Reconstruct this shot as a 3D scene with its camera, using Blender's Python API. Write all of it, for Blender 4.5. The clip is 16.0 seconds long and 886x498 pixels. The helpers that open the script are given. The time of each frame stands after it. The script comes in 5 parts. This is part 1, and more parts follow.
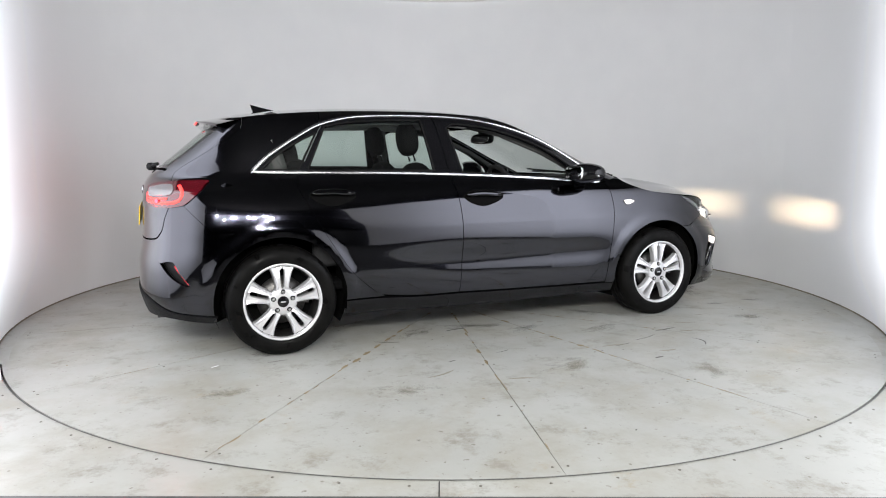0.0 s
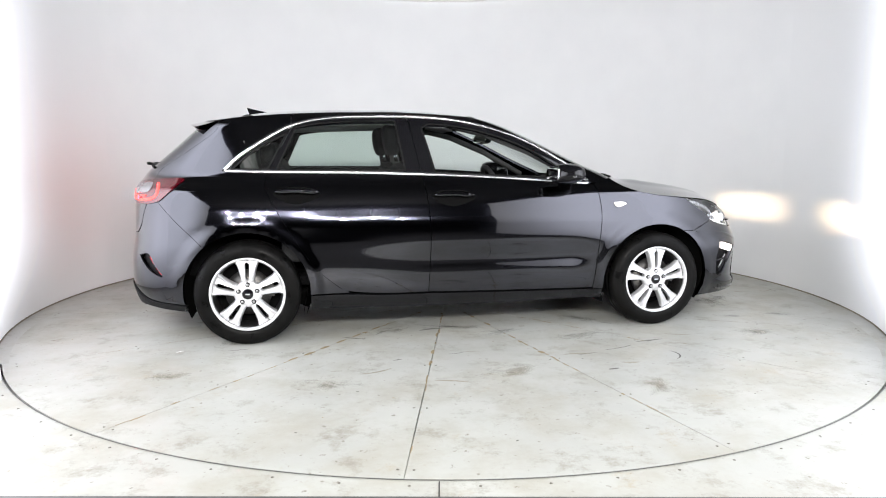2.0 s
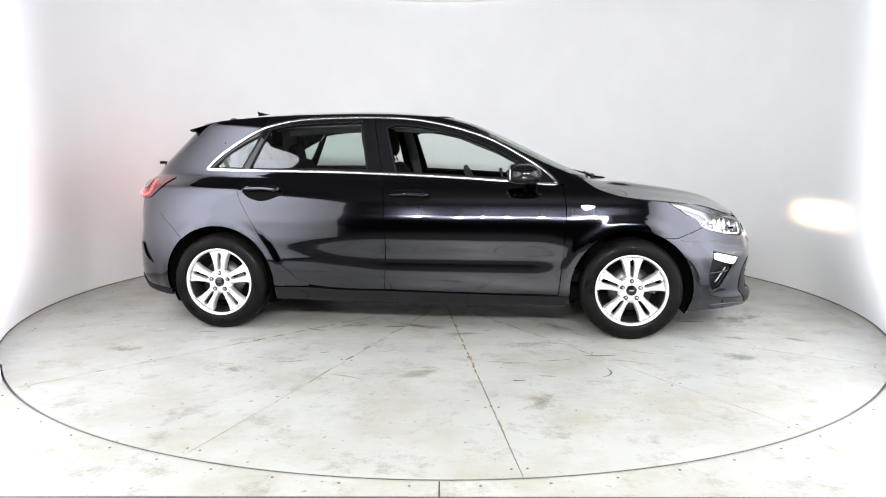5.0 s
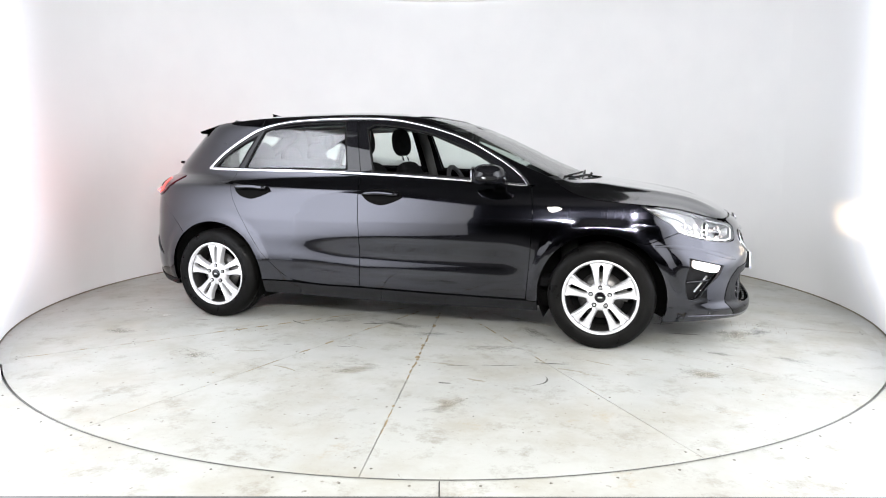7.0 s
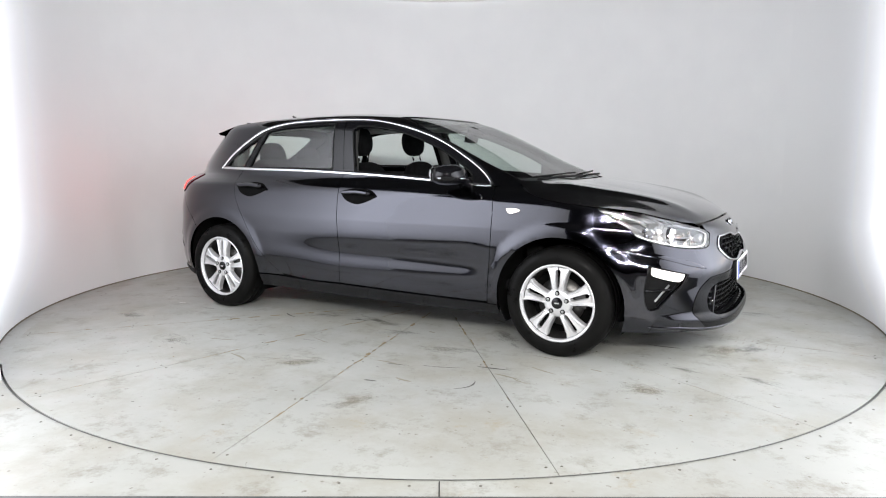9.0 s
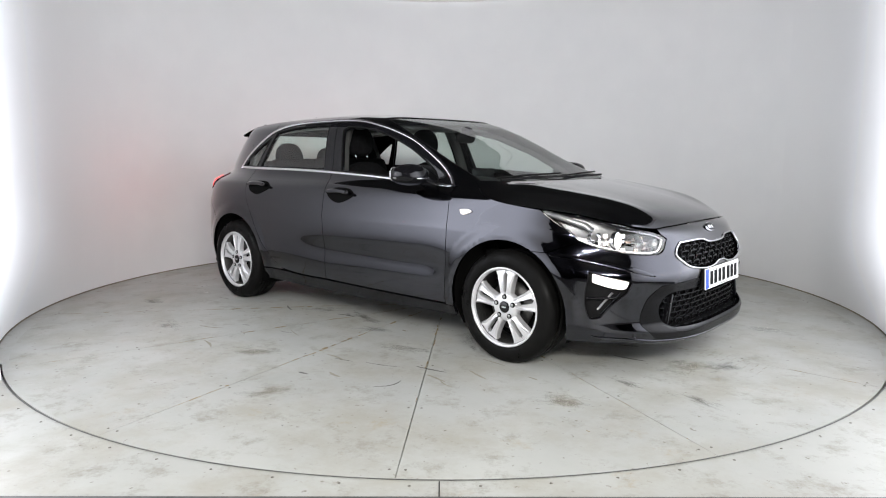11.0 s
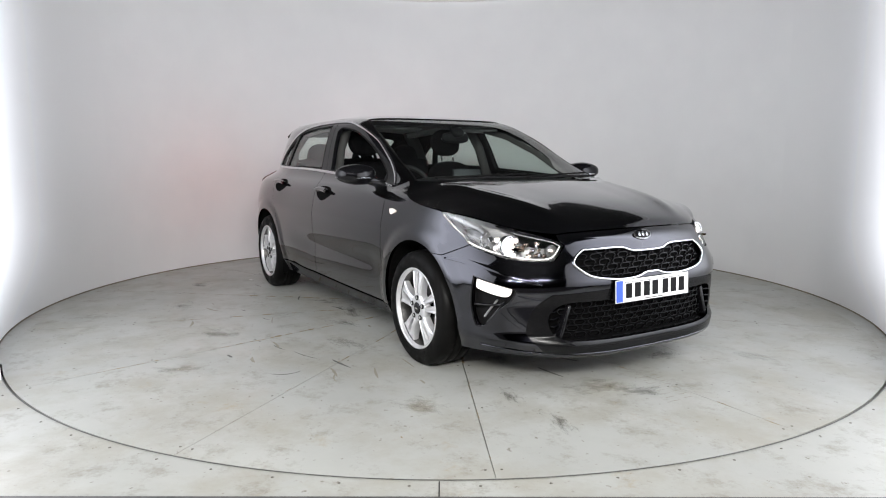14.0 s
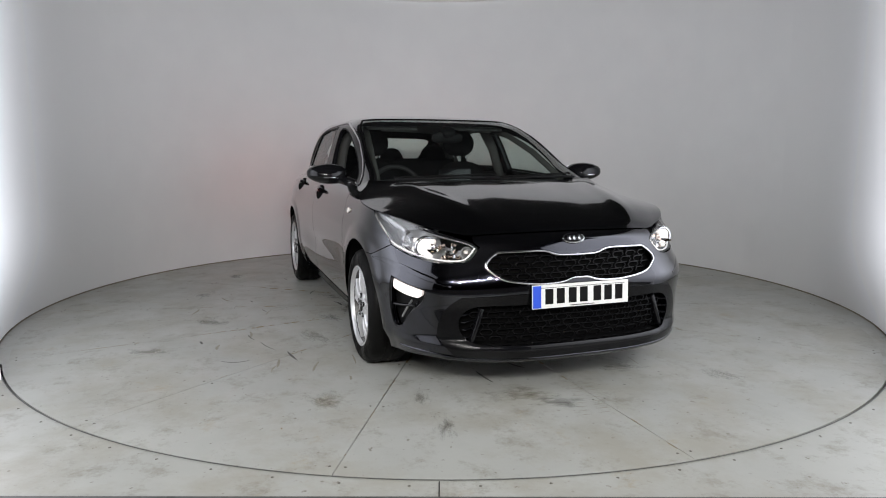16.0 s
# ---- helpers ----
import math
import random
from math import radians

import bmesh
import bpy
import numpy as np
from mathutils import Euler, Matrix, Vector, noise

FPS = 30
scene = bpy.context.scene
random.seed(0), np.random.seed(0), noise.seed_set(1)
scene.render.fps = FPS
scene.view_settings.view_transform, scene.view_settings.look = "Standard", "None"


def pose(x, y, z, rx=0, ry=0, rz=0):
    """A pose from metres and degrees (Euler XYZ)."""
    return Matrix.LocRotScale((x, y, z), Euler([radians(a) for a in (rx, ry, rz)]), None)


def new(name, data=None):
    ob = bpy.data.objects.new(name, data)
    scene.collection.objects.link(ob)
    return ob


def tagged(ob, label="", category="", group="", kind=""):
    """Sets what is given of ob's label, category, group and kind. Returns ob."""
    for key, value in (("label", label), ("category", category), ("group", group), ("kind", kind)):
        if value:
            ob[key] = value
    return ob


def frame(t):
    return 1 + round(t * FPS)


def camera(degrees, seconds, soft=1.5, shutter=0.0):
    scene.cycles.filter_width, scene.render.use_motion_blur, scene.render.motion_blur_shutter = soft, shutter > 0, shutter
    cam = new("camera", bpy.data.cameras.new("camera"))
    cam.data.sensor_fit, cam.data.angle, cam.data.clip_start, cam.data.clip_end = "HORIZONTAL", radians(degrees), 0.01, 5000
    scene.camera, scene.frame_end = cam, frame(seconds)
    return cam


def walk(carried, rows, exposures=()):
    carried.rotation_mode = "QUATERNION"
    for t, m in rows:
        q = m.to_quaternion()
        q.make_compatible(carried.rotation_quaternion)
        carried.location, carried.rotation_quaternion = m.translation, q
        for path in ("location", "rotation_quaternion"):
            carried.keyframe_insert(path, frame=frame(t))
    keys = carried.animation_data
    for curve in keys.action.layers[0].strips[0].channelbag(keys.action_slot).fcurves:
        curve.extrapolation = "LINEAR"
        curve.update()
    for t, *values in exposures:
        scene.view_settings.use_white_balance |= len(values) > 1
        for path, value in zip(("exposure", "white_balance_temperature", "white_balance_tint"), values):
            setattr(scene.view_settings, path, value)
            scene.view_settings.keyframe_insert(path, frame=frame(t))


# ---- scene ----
from mathutils.geometry import delaunay_2d_cdt as cdt
# ---- camera: it stands still on a tripod before the opening of the round booth ----
cam = camera(66.7, 16.0, soft=1.1)
STAND = pose(0, -5.1585, 1.1327, 82.175, 0, 0.180)
EXPOSURES = [(0.0, -.34), (1.0, -.04), (2.0, .15), (3.0, .27), (4.0, .21), (6.5, .30), (7.5, .22), (8.5, -.03), (9.0, -.13), (11.5, -.33), (13.5, -.35), (15.0, -.72), (16.0, -.97)]
walk(cam, [(0.0, STAND), (16.0, STAND)], EXPOSURES)

# ---- world: a dark hall round the booth ----
world = bpy.data.worlds.new("hall")
scene.world = world
world.use_nodes = True
world.node_tree.nodes["Background"].inputs[0].default_value = (0.012, 0.012, 0.013, 1)
PANEL_STRENGTH = 5.5
WING_STRENGTH = 4.6
SPOT_STRENGTH = 4000.0
BEAM_STRENGTH = 70000.0


# ---- materials ----
def material(name, colour, rough=0.5, metal=0.0, coat=0.0, coat_rough=0.03, spec=0.5):
    m = bpy.data.materials.new(name)
    m.use_nodes = True
    b = m.node_tree.nodes["Principled BSDF"]
    b.inputs["Base Color"].default_value = (*colour, 1)
    b.inputs["Roughness"].default_value = rough
    b.inputs["Metallic"].default_value = metal
    b.inputs["Coat Weight"].default_value = coat
    b.inputs["Coat Roughness"].default_value = coat_rough
    b.inputs["Specular IOR Level"].default_value = spec
    return m


def grained(m, scale, a, b, rough=None, bump=0.0, detail=6.0, mix=None):
    """Vary a material's colour (a to b) and roughness by noise in the object's own space, with an optional second, larger scale."""
    nt = m.node_tree
    p = nt.nodes["Principled BSDF"]
    co = nt.nodes.new("ShaderNodeTexCoord")
    n1 = nt.nodes.new("ShaderNodeTexNoise")
    n1.inputs["Scale"].default_value = scale
    n1.inputs["Detail"].default_value = detail
    nt.links.new(co.outputs["Object"], n1.inputs["Vector"])
    n2 = nt.nodes.new("ShaderNodeTexNoise")
    n2.inputs["Scale"].default_value = mix or scale * 0.12
    n2.inputs["Detail"].default_value = 4
    nt.links.new(co.outputs["Object"], n2.inputs["Vector"])
    add = nt.nodes.new("ShaderNodeMath")
    add.operation = "MULTIPLY_ADD"
    add.inputs[1].default_value = 0.5
    nt.links.new(n1.outputs["Fac"], add.inputs[0])
    half_n = nt.nodes.new("ShaderNodeMath")
    half_n.operation = "MULTIPLY"
    half_n.inputs[1].default_value = 0.5
    nt.links.new(n2.outputs["Fac"], half_n.inputs[0])
    nt.links.new(half_n.outputs[0], add.inputs[2])
    ramp = nt.nodes.new("ShaderNodeValToRGB")
    ramp.color_ramp.elements[0].position, ramp.color_ramp.elements[1].position = 0.32, 0.68
    ramp.color_ramp.elements[0].color = (*a, 1)
    ramp.color_ramp.elements[1].color = (*b, 1)
    nt.links.new(add.outputs[0], ramp.inputs[0])
    nt.links.new(ramp.outputs[0], p.inputs["Base Color"])
    if rough:
        mr = nt.nodes.new("ShaderNodeMapRange")
        mr.inputs["From Min"].default_value, mr.inputs["From Max"].default_value = 0.3, 0.7
        mr.inputs["To Min"].default_value, mr.inputs["To Max"].default_value = rough
        nt.links.new(n1.outputs["Fac"], mr.inputs["Value"])
        nt.links.new(mr.outputs[0], p.inputs["Roughness"])
    if bump:
        bp = nt.nodes.new("ShaderNodeBump")
        bp.inputs["Strength"].default_value = bump
        bp.inputs["Distance"].default_value = 0.002
        nt.links.new(n1.outputs["Fac"], bp.inputs["Height"])
        nt.links.new(bp.outputs[0], p.inputs["Normal"])
    return m


def glowing(name, colour, strength, base=(0.8, 0.8, 0.8), rough=0.3):
    m = material(name, base, rough, spec=0.2)
    b = m.node_tree.nodes["Principled BSDF"]
    b.inputs["Emission Color"].default_value = (*colour, 1)
    b.inputs["Emission Strength"].default_value = strength
    return m


def glass(name, tint, gloss=1.0):
    """A thin pane: tinted see-through with a gloss that grows towards grazing views, from both sides alike."""
    m = bpy.data.materials.new(name)
    m.use_nodes = True
    nt = m.node_tree
    nt.nodes.clear()
    out = nt.nodes.new("ShaderNodeOutputMaterial")
    tr = nt.nodes.new("ShaderNodeBsdfTransparent")
    tr.inputs[0].default_value = (*tint, 1)
    gl = nt.nodes.new("ShaderNodeBsdfGlossy")
    gl.inputs["Roughness"].default_value = 0.01
    lw = nt.nodes.new("ShaderNodeLayerWeight")
    lw.inputs["Blend"].default_value = 0.5
    pw = nt.nodes.new("ShaderNodeMath")
    pw.operation = "POWER"
    pw.inputs[1].default_value = 4.0
    ma = nt.nodes.new("ShaderNodeMath")
    ma.operation = "MULTIPLY_ADD"
    ma.inputs[1].default_value, ma.inputs[2].default_value = 0.75 * gloss, 0.10 * gloss
    nt.links.new(lw.outputs["Facing"], pw.inputs[0])
    nt.links.new(pw.outputs[0], ma.inputs[0])
    mx = nt.nodes.new("ShaderNodeMixShader")
    nt.links.new(ma.outputs[0], mx.inputs[0])
    nt.links.new(tr.outputs[0], mx.inputs[1])
    nt.links.new(gl.outputs[0], mx.inputs[2])
    nt.links.new(mx.outputs[0], out.inputs[0])
    return m


PAINT = material("black_blue_paint", (0.0215, 0.0220, 0.0300), 0.11, 1.0, 1.0, 0.03)
BLACK_GLOSS = material("gloss_black_trim", (0.005, 0.005, 0.006), 0.4, 0, 0.7, 0.05, 0.0)
BLACK_PLASTIC = grained(material("black_plastic", (0.006, 0.006, 0.0065), 0.5, spec=0.15), 400, (0.004, 0.004, 0.0045), (0.009, 0.009, 0.0095), (0.42, 0.62), 0.2)
LINER = material("arch_liner", (0.003, 0.003, 0.003), 0.9, spec=0.04)
RUBBER = grained(material("tyre_rubber", (0.004, 0.004, 0.004), 0.6, spec=0.07), 14, (0.0015, 0.0015, 0.0015), (0.006, 0.0058, 0.0055), (0.2, 0.8), 0.35)
SEAL = material("rubber_seal", (0.004, 0.004, 0.004), 0.6, spec=0.12)
CHROME = material("chrome", (0.70, 0.70, 0.72), 0.10, 1.0)
SATIN = material("satin_chrome", (0.74, 0.74, 0.76), 0.24, 1.0)
ALLOY = grained(material("silver_alloy", (0.6, 0.6, 0.61), 0.36, 0.6, 0.5, 0.08), 60, (0.57, 0.57, 0.58), (0.63, 0.63, 0.64), (0.32, 0.44))
BOLT_STEEL = material("bright_wheel_bolt", (0.45, 0.45, 0.45), 0.3, 0.9)
STEEL = grained(material("brake_disc", (0.3, 0.3, 0.3), 0.4, 0.9), 80, (0.05, 0.05, 0.05), (0.12, 0.115, 0.11))
TINT = glass("tinted_glass", (0.80, 0.88, 0.84))
SCREEN = glass("windscreen_glass", (0.82, 0.89, 0.85))
LENS = glass("clear_lens", (0.93, 0.94, 0.95), 0.9)
CLOTH = grained(material("dark_seat_cloth", (0.005, 0.005, 0.005), 0.9, spec=0.05), 300, (0.003, 0.003, 0.003), (0.010, 0.010, 0.011), None, 0.3)
DASH = grained(material("dark_dashboard", (0.015, 0.015, 0.016), 0.65, spec=0.3), 500, (0.010, 0.010, 0.011), (0.022, 0.022, 0.023), None, 0.2)
HEADLINER = material("grey_headliner", (0.30, 0.30, 0.29), 0.95, spec=0.1)
PILLAR = material("grey_pillar_trim", (0.06, 0.06, 0.058), 0.8, spec=0.15)
MIRROR = material("mirror_glass", (0.9, 0.9, 0.9), 0.02, 1.0)
WHITE_PLATE = grained(material("white_plate", (0.75, 0.75, 0.73), 0.35), 60, (0.70, 0.70, 0.68), (0.80, 0.80, 0.78))
YELLOW_PLATE = material("yellow_plate", (0.75, 0.50, 0.03), 0.35)
PLATE_BLUE = material("plate_blue", (0.02, 0.08, 0.60), 0.35)
PLATE_BLACK = material("plate_black", (0.006, 0.006, 0.006), 0.6, spec=0.1)
GRILLE_BLACK = material("grille_black", (0.003, 0.003, 0.0034), 0.25, spec=0.22)
RED_BULB = glowing("lit_red_bulb", (1.0, 0.0006, 0.001), 600.0, (0.4, 0.01, 0.01))
RED_LENS = material("red_lens", (0.075, 0.002, 0.006), 0.06, 0, 0.5, 0.02)
RED_GLOW = glowing("lit_red_tail", (1.0, 0.06, 0.05), 3.2, (0.5, 0.02, 0.02))
PALE_LENS = material("pale_reversing_lens", (0.15, 0.145, 0.15), 0.2, 0.0, 0.3, 0.02)
REFLECTOR_RED = material("red_reflector", (0.5, 0.01, 0.02), 0.2, 0, 1.0)
HOOD = material("lamp_hood", (0.0004, 0.0004, 0.0004), 1.0, spec=0.0)
LAMP_HOUSING = material("lamp_housing", (0.28, 0.28, 0.28), 0.3, 0.7)
LAMP_DARK = material("grey_lamp_bezel", (0.36, 0.36, 0.36), 0.38, 0.55)
WARM_CHROME = material("warm_lamp_reflector", (0.62, 0.50, 0.42), 0.16, 1.0)
LAMP_LIT = glowing("lit_headlamp", (1.0, 0.92, 0.82), 2.4)
LAMP_SOFT = glowing("lit_lamp_reflector", (1.0, 0.86, 0.74), 0.9)
DRL = glowing("lit_daytime_lamp", (1.0, 0.92, 0.84), 0.8)
FOG_LIT = glowing("lit_fog_lamp", (1.0, 0.86, 0.80), 1.2)
BEAM = glowing("headlamp_filament", (1.0, 0.74, 0.46), BEAM_STRENGTH)
AMBER = material("pale_side_repeater", (0.85, 0.78, 0.70), 0.15, 0, 1.0)

WALL = grained(material("white_painted_wall", (0.8, 0.8, 0.8), 0.75, spec=0.2), 3.0, (0.76, 0.765, 0.775), (0.81, 0.815, 0.82), None, 0.05, mix=0.6)
CORNICE = material("white_cornice", (0.86, 0.86, 0.86), 0.6)
CEILING_DARK = grained(material("dark_ceiling", (0.03, 0.03, 0.03), 0.9), 5, (0.02, 0.02, 0.02), (0.035, 0.035, 0.036))
GAP = material("dark_gap", (0.02, 0.019, 0.018), 0.7)
EDGE_METAL = material("dull_steel_edge", (0.12, 0.12, 0.118), 0.5, 0.5)
RUST = grained(material("rust_stain", (0.25, 0.17, 0.08), 0.8), 40, (0.20, 0.15, 0.08), (0.34, 0.27, 0.16))
SCUFF = material("scuff_mark", (0.10, 0.095, 0.088), 0.7)
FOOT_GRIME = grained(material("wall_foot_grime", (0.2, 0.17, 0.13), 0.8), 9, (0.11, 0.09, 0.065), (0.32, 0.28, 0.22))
GRIME = grained(material("floor_grime", (0.26, 0.235, 0.18), 0.6), 60, (0.21, 0.19, 0.14), (0.34, 0.32, 0.265))
BOLT = material("floor_bolt", (0.16, 0.15, 0.13), 0.5, 0.4)
PAPER = material("paper_scrap", (0.85, 0.85, 0.85), 0.8)


def floor_material(name, seed):
    """Pale painted floor with faint stains, drips of rust and worn sheen."""
    m = material(name, (0.45, 0.45, 0.43), 0.35)
    nt = m.node_tree
    p = nt.nodes["Principled BSDF"]
    co = nt.nodes.new("ShaderNodeTexCoord")
    shift = nt.nodes.new("ShaderNodeMapping")
    shift.inputs["Location"].default_value = (seed, seed * 0.7, 0)
    nt.links.new(co.outputs["Object"], shift.inputs["Vector"])

    def noise_of(scale, detail, lo, hi, rough=0.6):
        n = nt.nodes.new("ShaderNodeTexNoise")
        n.inputs["Scale"].default_value, n.inputs["Detail"].default_value, n.inputs["Roughness"].default_value = scale, detail, rough
        nt.links.new(shift.outputs[0], n.inputs["Vector"])
        r = nt.nodes.new("ShaderNodeMapRange")
        r.inputs["From Min"].default_value, r.inputs["From Max"].default_value = lo, hi
        nt.links.new(n.outputs["Fac"], r.inputs["Value"])
        return r.outputs[0]

    def mixed(a, b, fac, amount=1.0):
        mx = nt.nodes.new("ShaderNodeMix")
        mx.data_type = "RGBA"
        k = nt.nodes.new("ShaderNodeMath")
        k.operation = "MULTIPLY"
        k.inputs[1].default_value = amount
        nt.links.new(fac, k.inputs[0])
        nt.links.new(k.outputs[0], mx.inputs["Factor"])
        if isinstance(a, tuple):
            mx.inputs["A"].default_value = (*a, 1)
        else:
            nt.links.new(a, mx.inputs["A"])
        mx.inputs["B"].default_value = (*b, 1)
        return mx.outputs["Result"]

    c = mixed((0.360, 0.366, 0.343), (0.411, 0.418, 0.391), noise_of(0.9, 5, 0.35, 0.65))
    c = mixed(c, (0.325, 0.315, 0.27), noise_of(1.7, 8, 0.46, 0.62, 0.70), 0.9)
    c = mixed(c, (0.22, 0.205, 0.165), noise_of(5.0, 10, 0.53, 0.67, 0.80), 0.85)
    c = mixed(c, (0.30, 0.235, 0.13), noise_of(3.1, 9, 0.60, 0.70, 0.75), 0.55)
    c = mixed(c, (0.16, 0.14, 0.11), noise_of(26.0, 5, 0.645, 0.70), 0.85)
    nt.links.new(c, p.inputs["Base Color"])
    mr = nt.nodes.new("ShaderNodeMapRange")
    mr.inputs["To Min"].default_value, mr.inputs["To Max"].default_value = 0.28, 0.5
    nt.links.new(noise_of(3.0, 6, 0.3, 0.7), mr.inputs["Value"])
    nt.links.new(mr.outputs[0], p.inputs["Roughness"])
    bp = nt.nodes.new("ShaderNodeBump")
    bp.inputs["Strength"].default_value, bp.inputs["Distance"].default_value = 0.12, 0.002
    nt.links.new(noise_of(14.0, 6, 0.3, 0.7), bp.inputs["Height"])
    nt.links.new(bp.outputs[0], p.inputs["Normal"])
    return m


FLOOR_PAINT = floor_material("pale_grey_floor_paint", 3.0)
TABLE_PAINT = floor_material("pale_grey_turntable_paint", 11.0)


# ---- body shape: every point of the right-hand skin is skin(u, z), u runs along the girth from nose to tail ----
def curve(xs, ys):
    """A smooth function through a few stations."""
    xs, ys = list(xs), list(ys)
    n = len(xs)
    d = [(ys[i + 1] - ys[i]) / (xs[i + 1] - xs[i]) for i in range(n - 1)]
    m = [d[0]] + [0 if d[i - 1] * d[i] <= 0 else 2 * d[i - 1] * d[i] / (d[i - 1] + d[i]) for i in range(1, n - 1)] + [d[-1]]

    def f(x):
        if x <= xs[0]:
            return ys[0]
        if x >= xs[-1]:
            return ys[-1]
        i = 0
        while x > xs[i + 1]:
            i += 1
        h = xs[i + 1] - xs[i]
        t = (x - xs[i]) / h
        return (ys[i] * (1 + 2 * t) * (1 - t) ** 2 + m[i] * h * t * (1 - t) ** 2
                + ys[i + 1] * t * t * (3 - 2 * t) + m[i + 1] * h * t * t * (t - 1))
    return f


WHEEL_X, WHEEL_Z = 1.325, 0.315
FRONT0, REAR0 = 1.25, -1.2
nose_x = curve((.15, .185, .21, .245, .30, .42, .54, .62, .70, .745, .78), (2.13, 2.185, 2.2, 2.2, 2.165, 2.16, 2.175, 2.162, 2.125, 2.098, 2.05))
tail_x = curve((.15, .26, .38, .5, .66, .85, .97, 1.02, 1.07, 1.2, 1.33, 1.40), (-2.01, -2.06, -2.085, -2.082, -2.055, -2.045, -2.03, -2.0, -1.945, -1.79, -1.64, -1.55))
wide = curve((.15, .20, .28, .36, .50, .62, .72, .80, .88, .93, .97, 1.0, 1.05, 1.2, 1.3, 1.35, 1.39, 1.42),
             (.80, .815, .85, .864, .878, .886, .886, .872, .85, .825, .79, .77, .75, .705, .668, .643, .595, .53))
screen_x = curve((.95, 1.0, 1.1, 1.2, 1.3, 1.38, 1.42), (1.21, 1.11, .875, .67, .455, .245, .07))


def step(a, b, x):
    t = min(max((x - a) / (b - a), 0), 1)
    return t * t * (3 - 2 * t)


def half(x, z):
    """Half the body's width."""
    y = wide(z)
    y -= .055 * step(.93, 1.03, z) * max(0, (-1.0 - x) / .5) ** 2
    y -= .03 * step(.3, .9, x) * step(.90, .97, z)
    y += .018 * math.exp(-((x - 1.85) / .2) ** 2) * step(.64, .52, z)
    y += .012 * math.exp(-((x + 1.3) / .35) ** 2 - ((z - .82) / .1) ** 2)
    mid = step(-.85, -.15, x) * step(.98, .72, x)
    y -= .0125 * math.exp(-((z - .50) / .08) ** 2) * mid
    y += .011 * math.exp(-((z - .43) / .10) ** 2) * step(-.15, -.75, x) * step(-1.9, -1.5, x)
    for wx in (WHEEL_X, -WHEEL_X):
        r = math.hypot(x - wx, z - WHEEL_Z)
        if z > .1:
            y += .010 * step(.47, .395, r)
    return y


def skin(u, z, upper=False):
    """A point of the right-hand skin; upper: above the waist, where the windscreen takes the nose's place."""
    y_sign = -1
    u = min(max(u, 0.0), 4.9)
    if upper:
        xf = screen_x(z)
        f0, nf = xf - .5, 5.5
    else:
        xf, f0, nf = nose_x(z), FRONT0, 3.2 - .5 * step(.5, .68, z)
    xr, nr = tail_x(z), 3.6 + 1.4 * step(.95, 1.1, z)
    if u < 1.25:
        a = (1 - u / 1.25) * math.pi / 2
        c, s = max(math.cos(a), 0), max(math.sin(a), 0)
        k = (c ** nf + s ** nf) ** (-1 / nf)
        x = f0 + (xf - f0) * s * k
        y = half(x, z) * c * k
    elif u < 3.7:
        x = f0 + (REAR0 - f0) * (u - 1.25) / 2.45
        y = half(x, z)
    else:
        a = (u - 3.7) / 1.2 * math.pi / 2
        c, s = max(math.cos(a), 0), max(math.sin(a), 0)
        k = (c ** nr + s ** nr) ** (-1 / nr)
        x = REAR0 + (xr - REAR0) * s * k
        y = half(x, z) * c * k
    return (x, y_sign * y, z)


def u_at_x(x, z, upper=False):
    lo, hi = 0.0, 4.9
    for _ in range(40):
        m = (lo + hi) / 2
        if skin(m, z, upper)[0] > x:
            lo = m
        else:
            hi = m
    return (lo + hi) / 2


# ---- mesh tools ----
def mesh_of(name, verts, faces, mat, smooth=True, normals=None):
    me = bpy.data.meshes.new(name)
    me.from_pydata([tuple(v) for v in verts], [], faces)
    me.materials.append(mat)
    me.polygons.foreach_set("use_smooth", [smooth] * len(me.polygons))
    me.update()
    if normals is not None:
        me.normals_split_custom_set_from_vertices([tuple(n) for n in normals])
    return me


def part(name, geo, mat, parent=None, label="", smooth=True):
    """Link a bmesh, a mesh or (verts, faces[, normals]) as one mesh object under a thing or a part."""
    if isinstance(geo, bmesh.types.BMesh):
        me = bpy.data.meshes.new(name)
        geo.to_mesh(me)
        geo.free()
        me.materials.append(mat)
        me.polygons.foreach_set("use_smooth", [smooth] * len(me.polygons))
    elif isinstance(geo, bpy.types.Mesh):
        me = geo
    else:
        me = mesh_of(name, geo[0], geo[1], mat, smooth, geo[2] if len(geo) > 2 else None)
    ob = new(name, me)
    ob.parent = parent
    return tagged(ob, label=label)


def mirrored(geo):
    """The left-hand twin of a right-hand (verts, faces, normals)."""
    v = [(x, -y, z) for x, y, z in geo[0]]
    f = [tuple(reversed(q)) for q in geo[1]]
    if len(geo) > 2:
        return v, f, [(x, -y, z) for x, y, z in geo[2]]
    return v, f


def joined(*geos):
    v, f, n = [], [], []
    for g in geos:
        k = len(v)
        v += list(g[0])
        f += [tuple(i + k for i in q) for q in g[1]]
        if len(g) > 2:
            n += list(g[2])
    return (v, f, n) if len(n) == len(v) else (v, f)


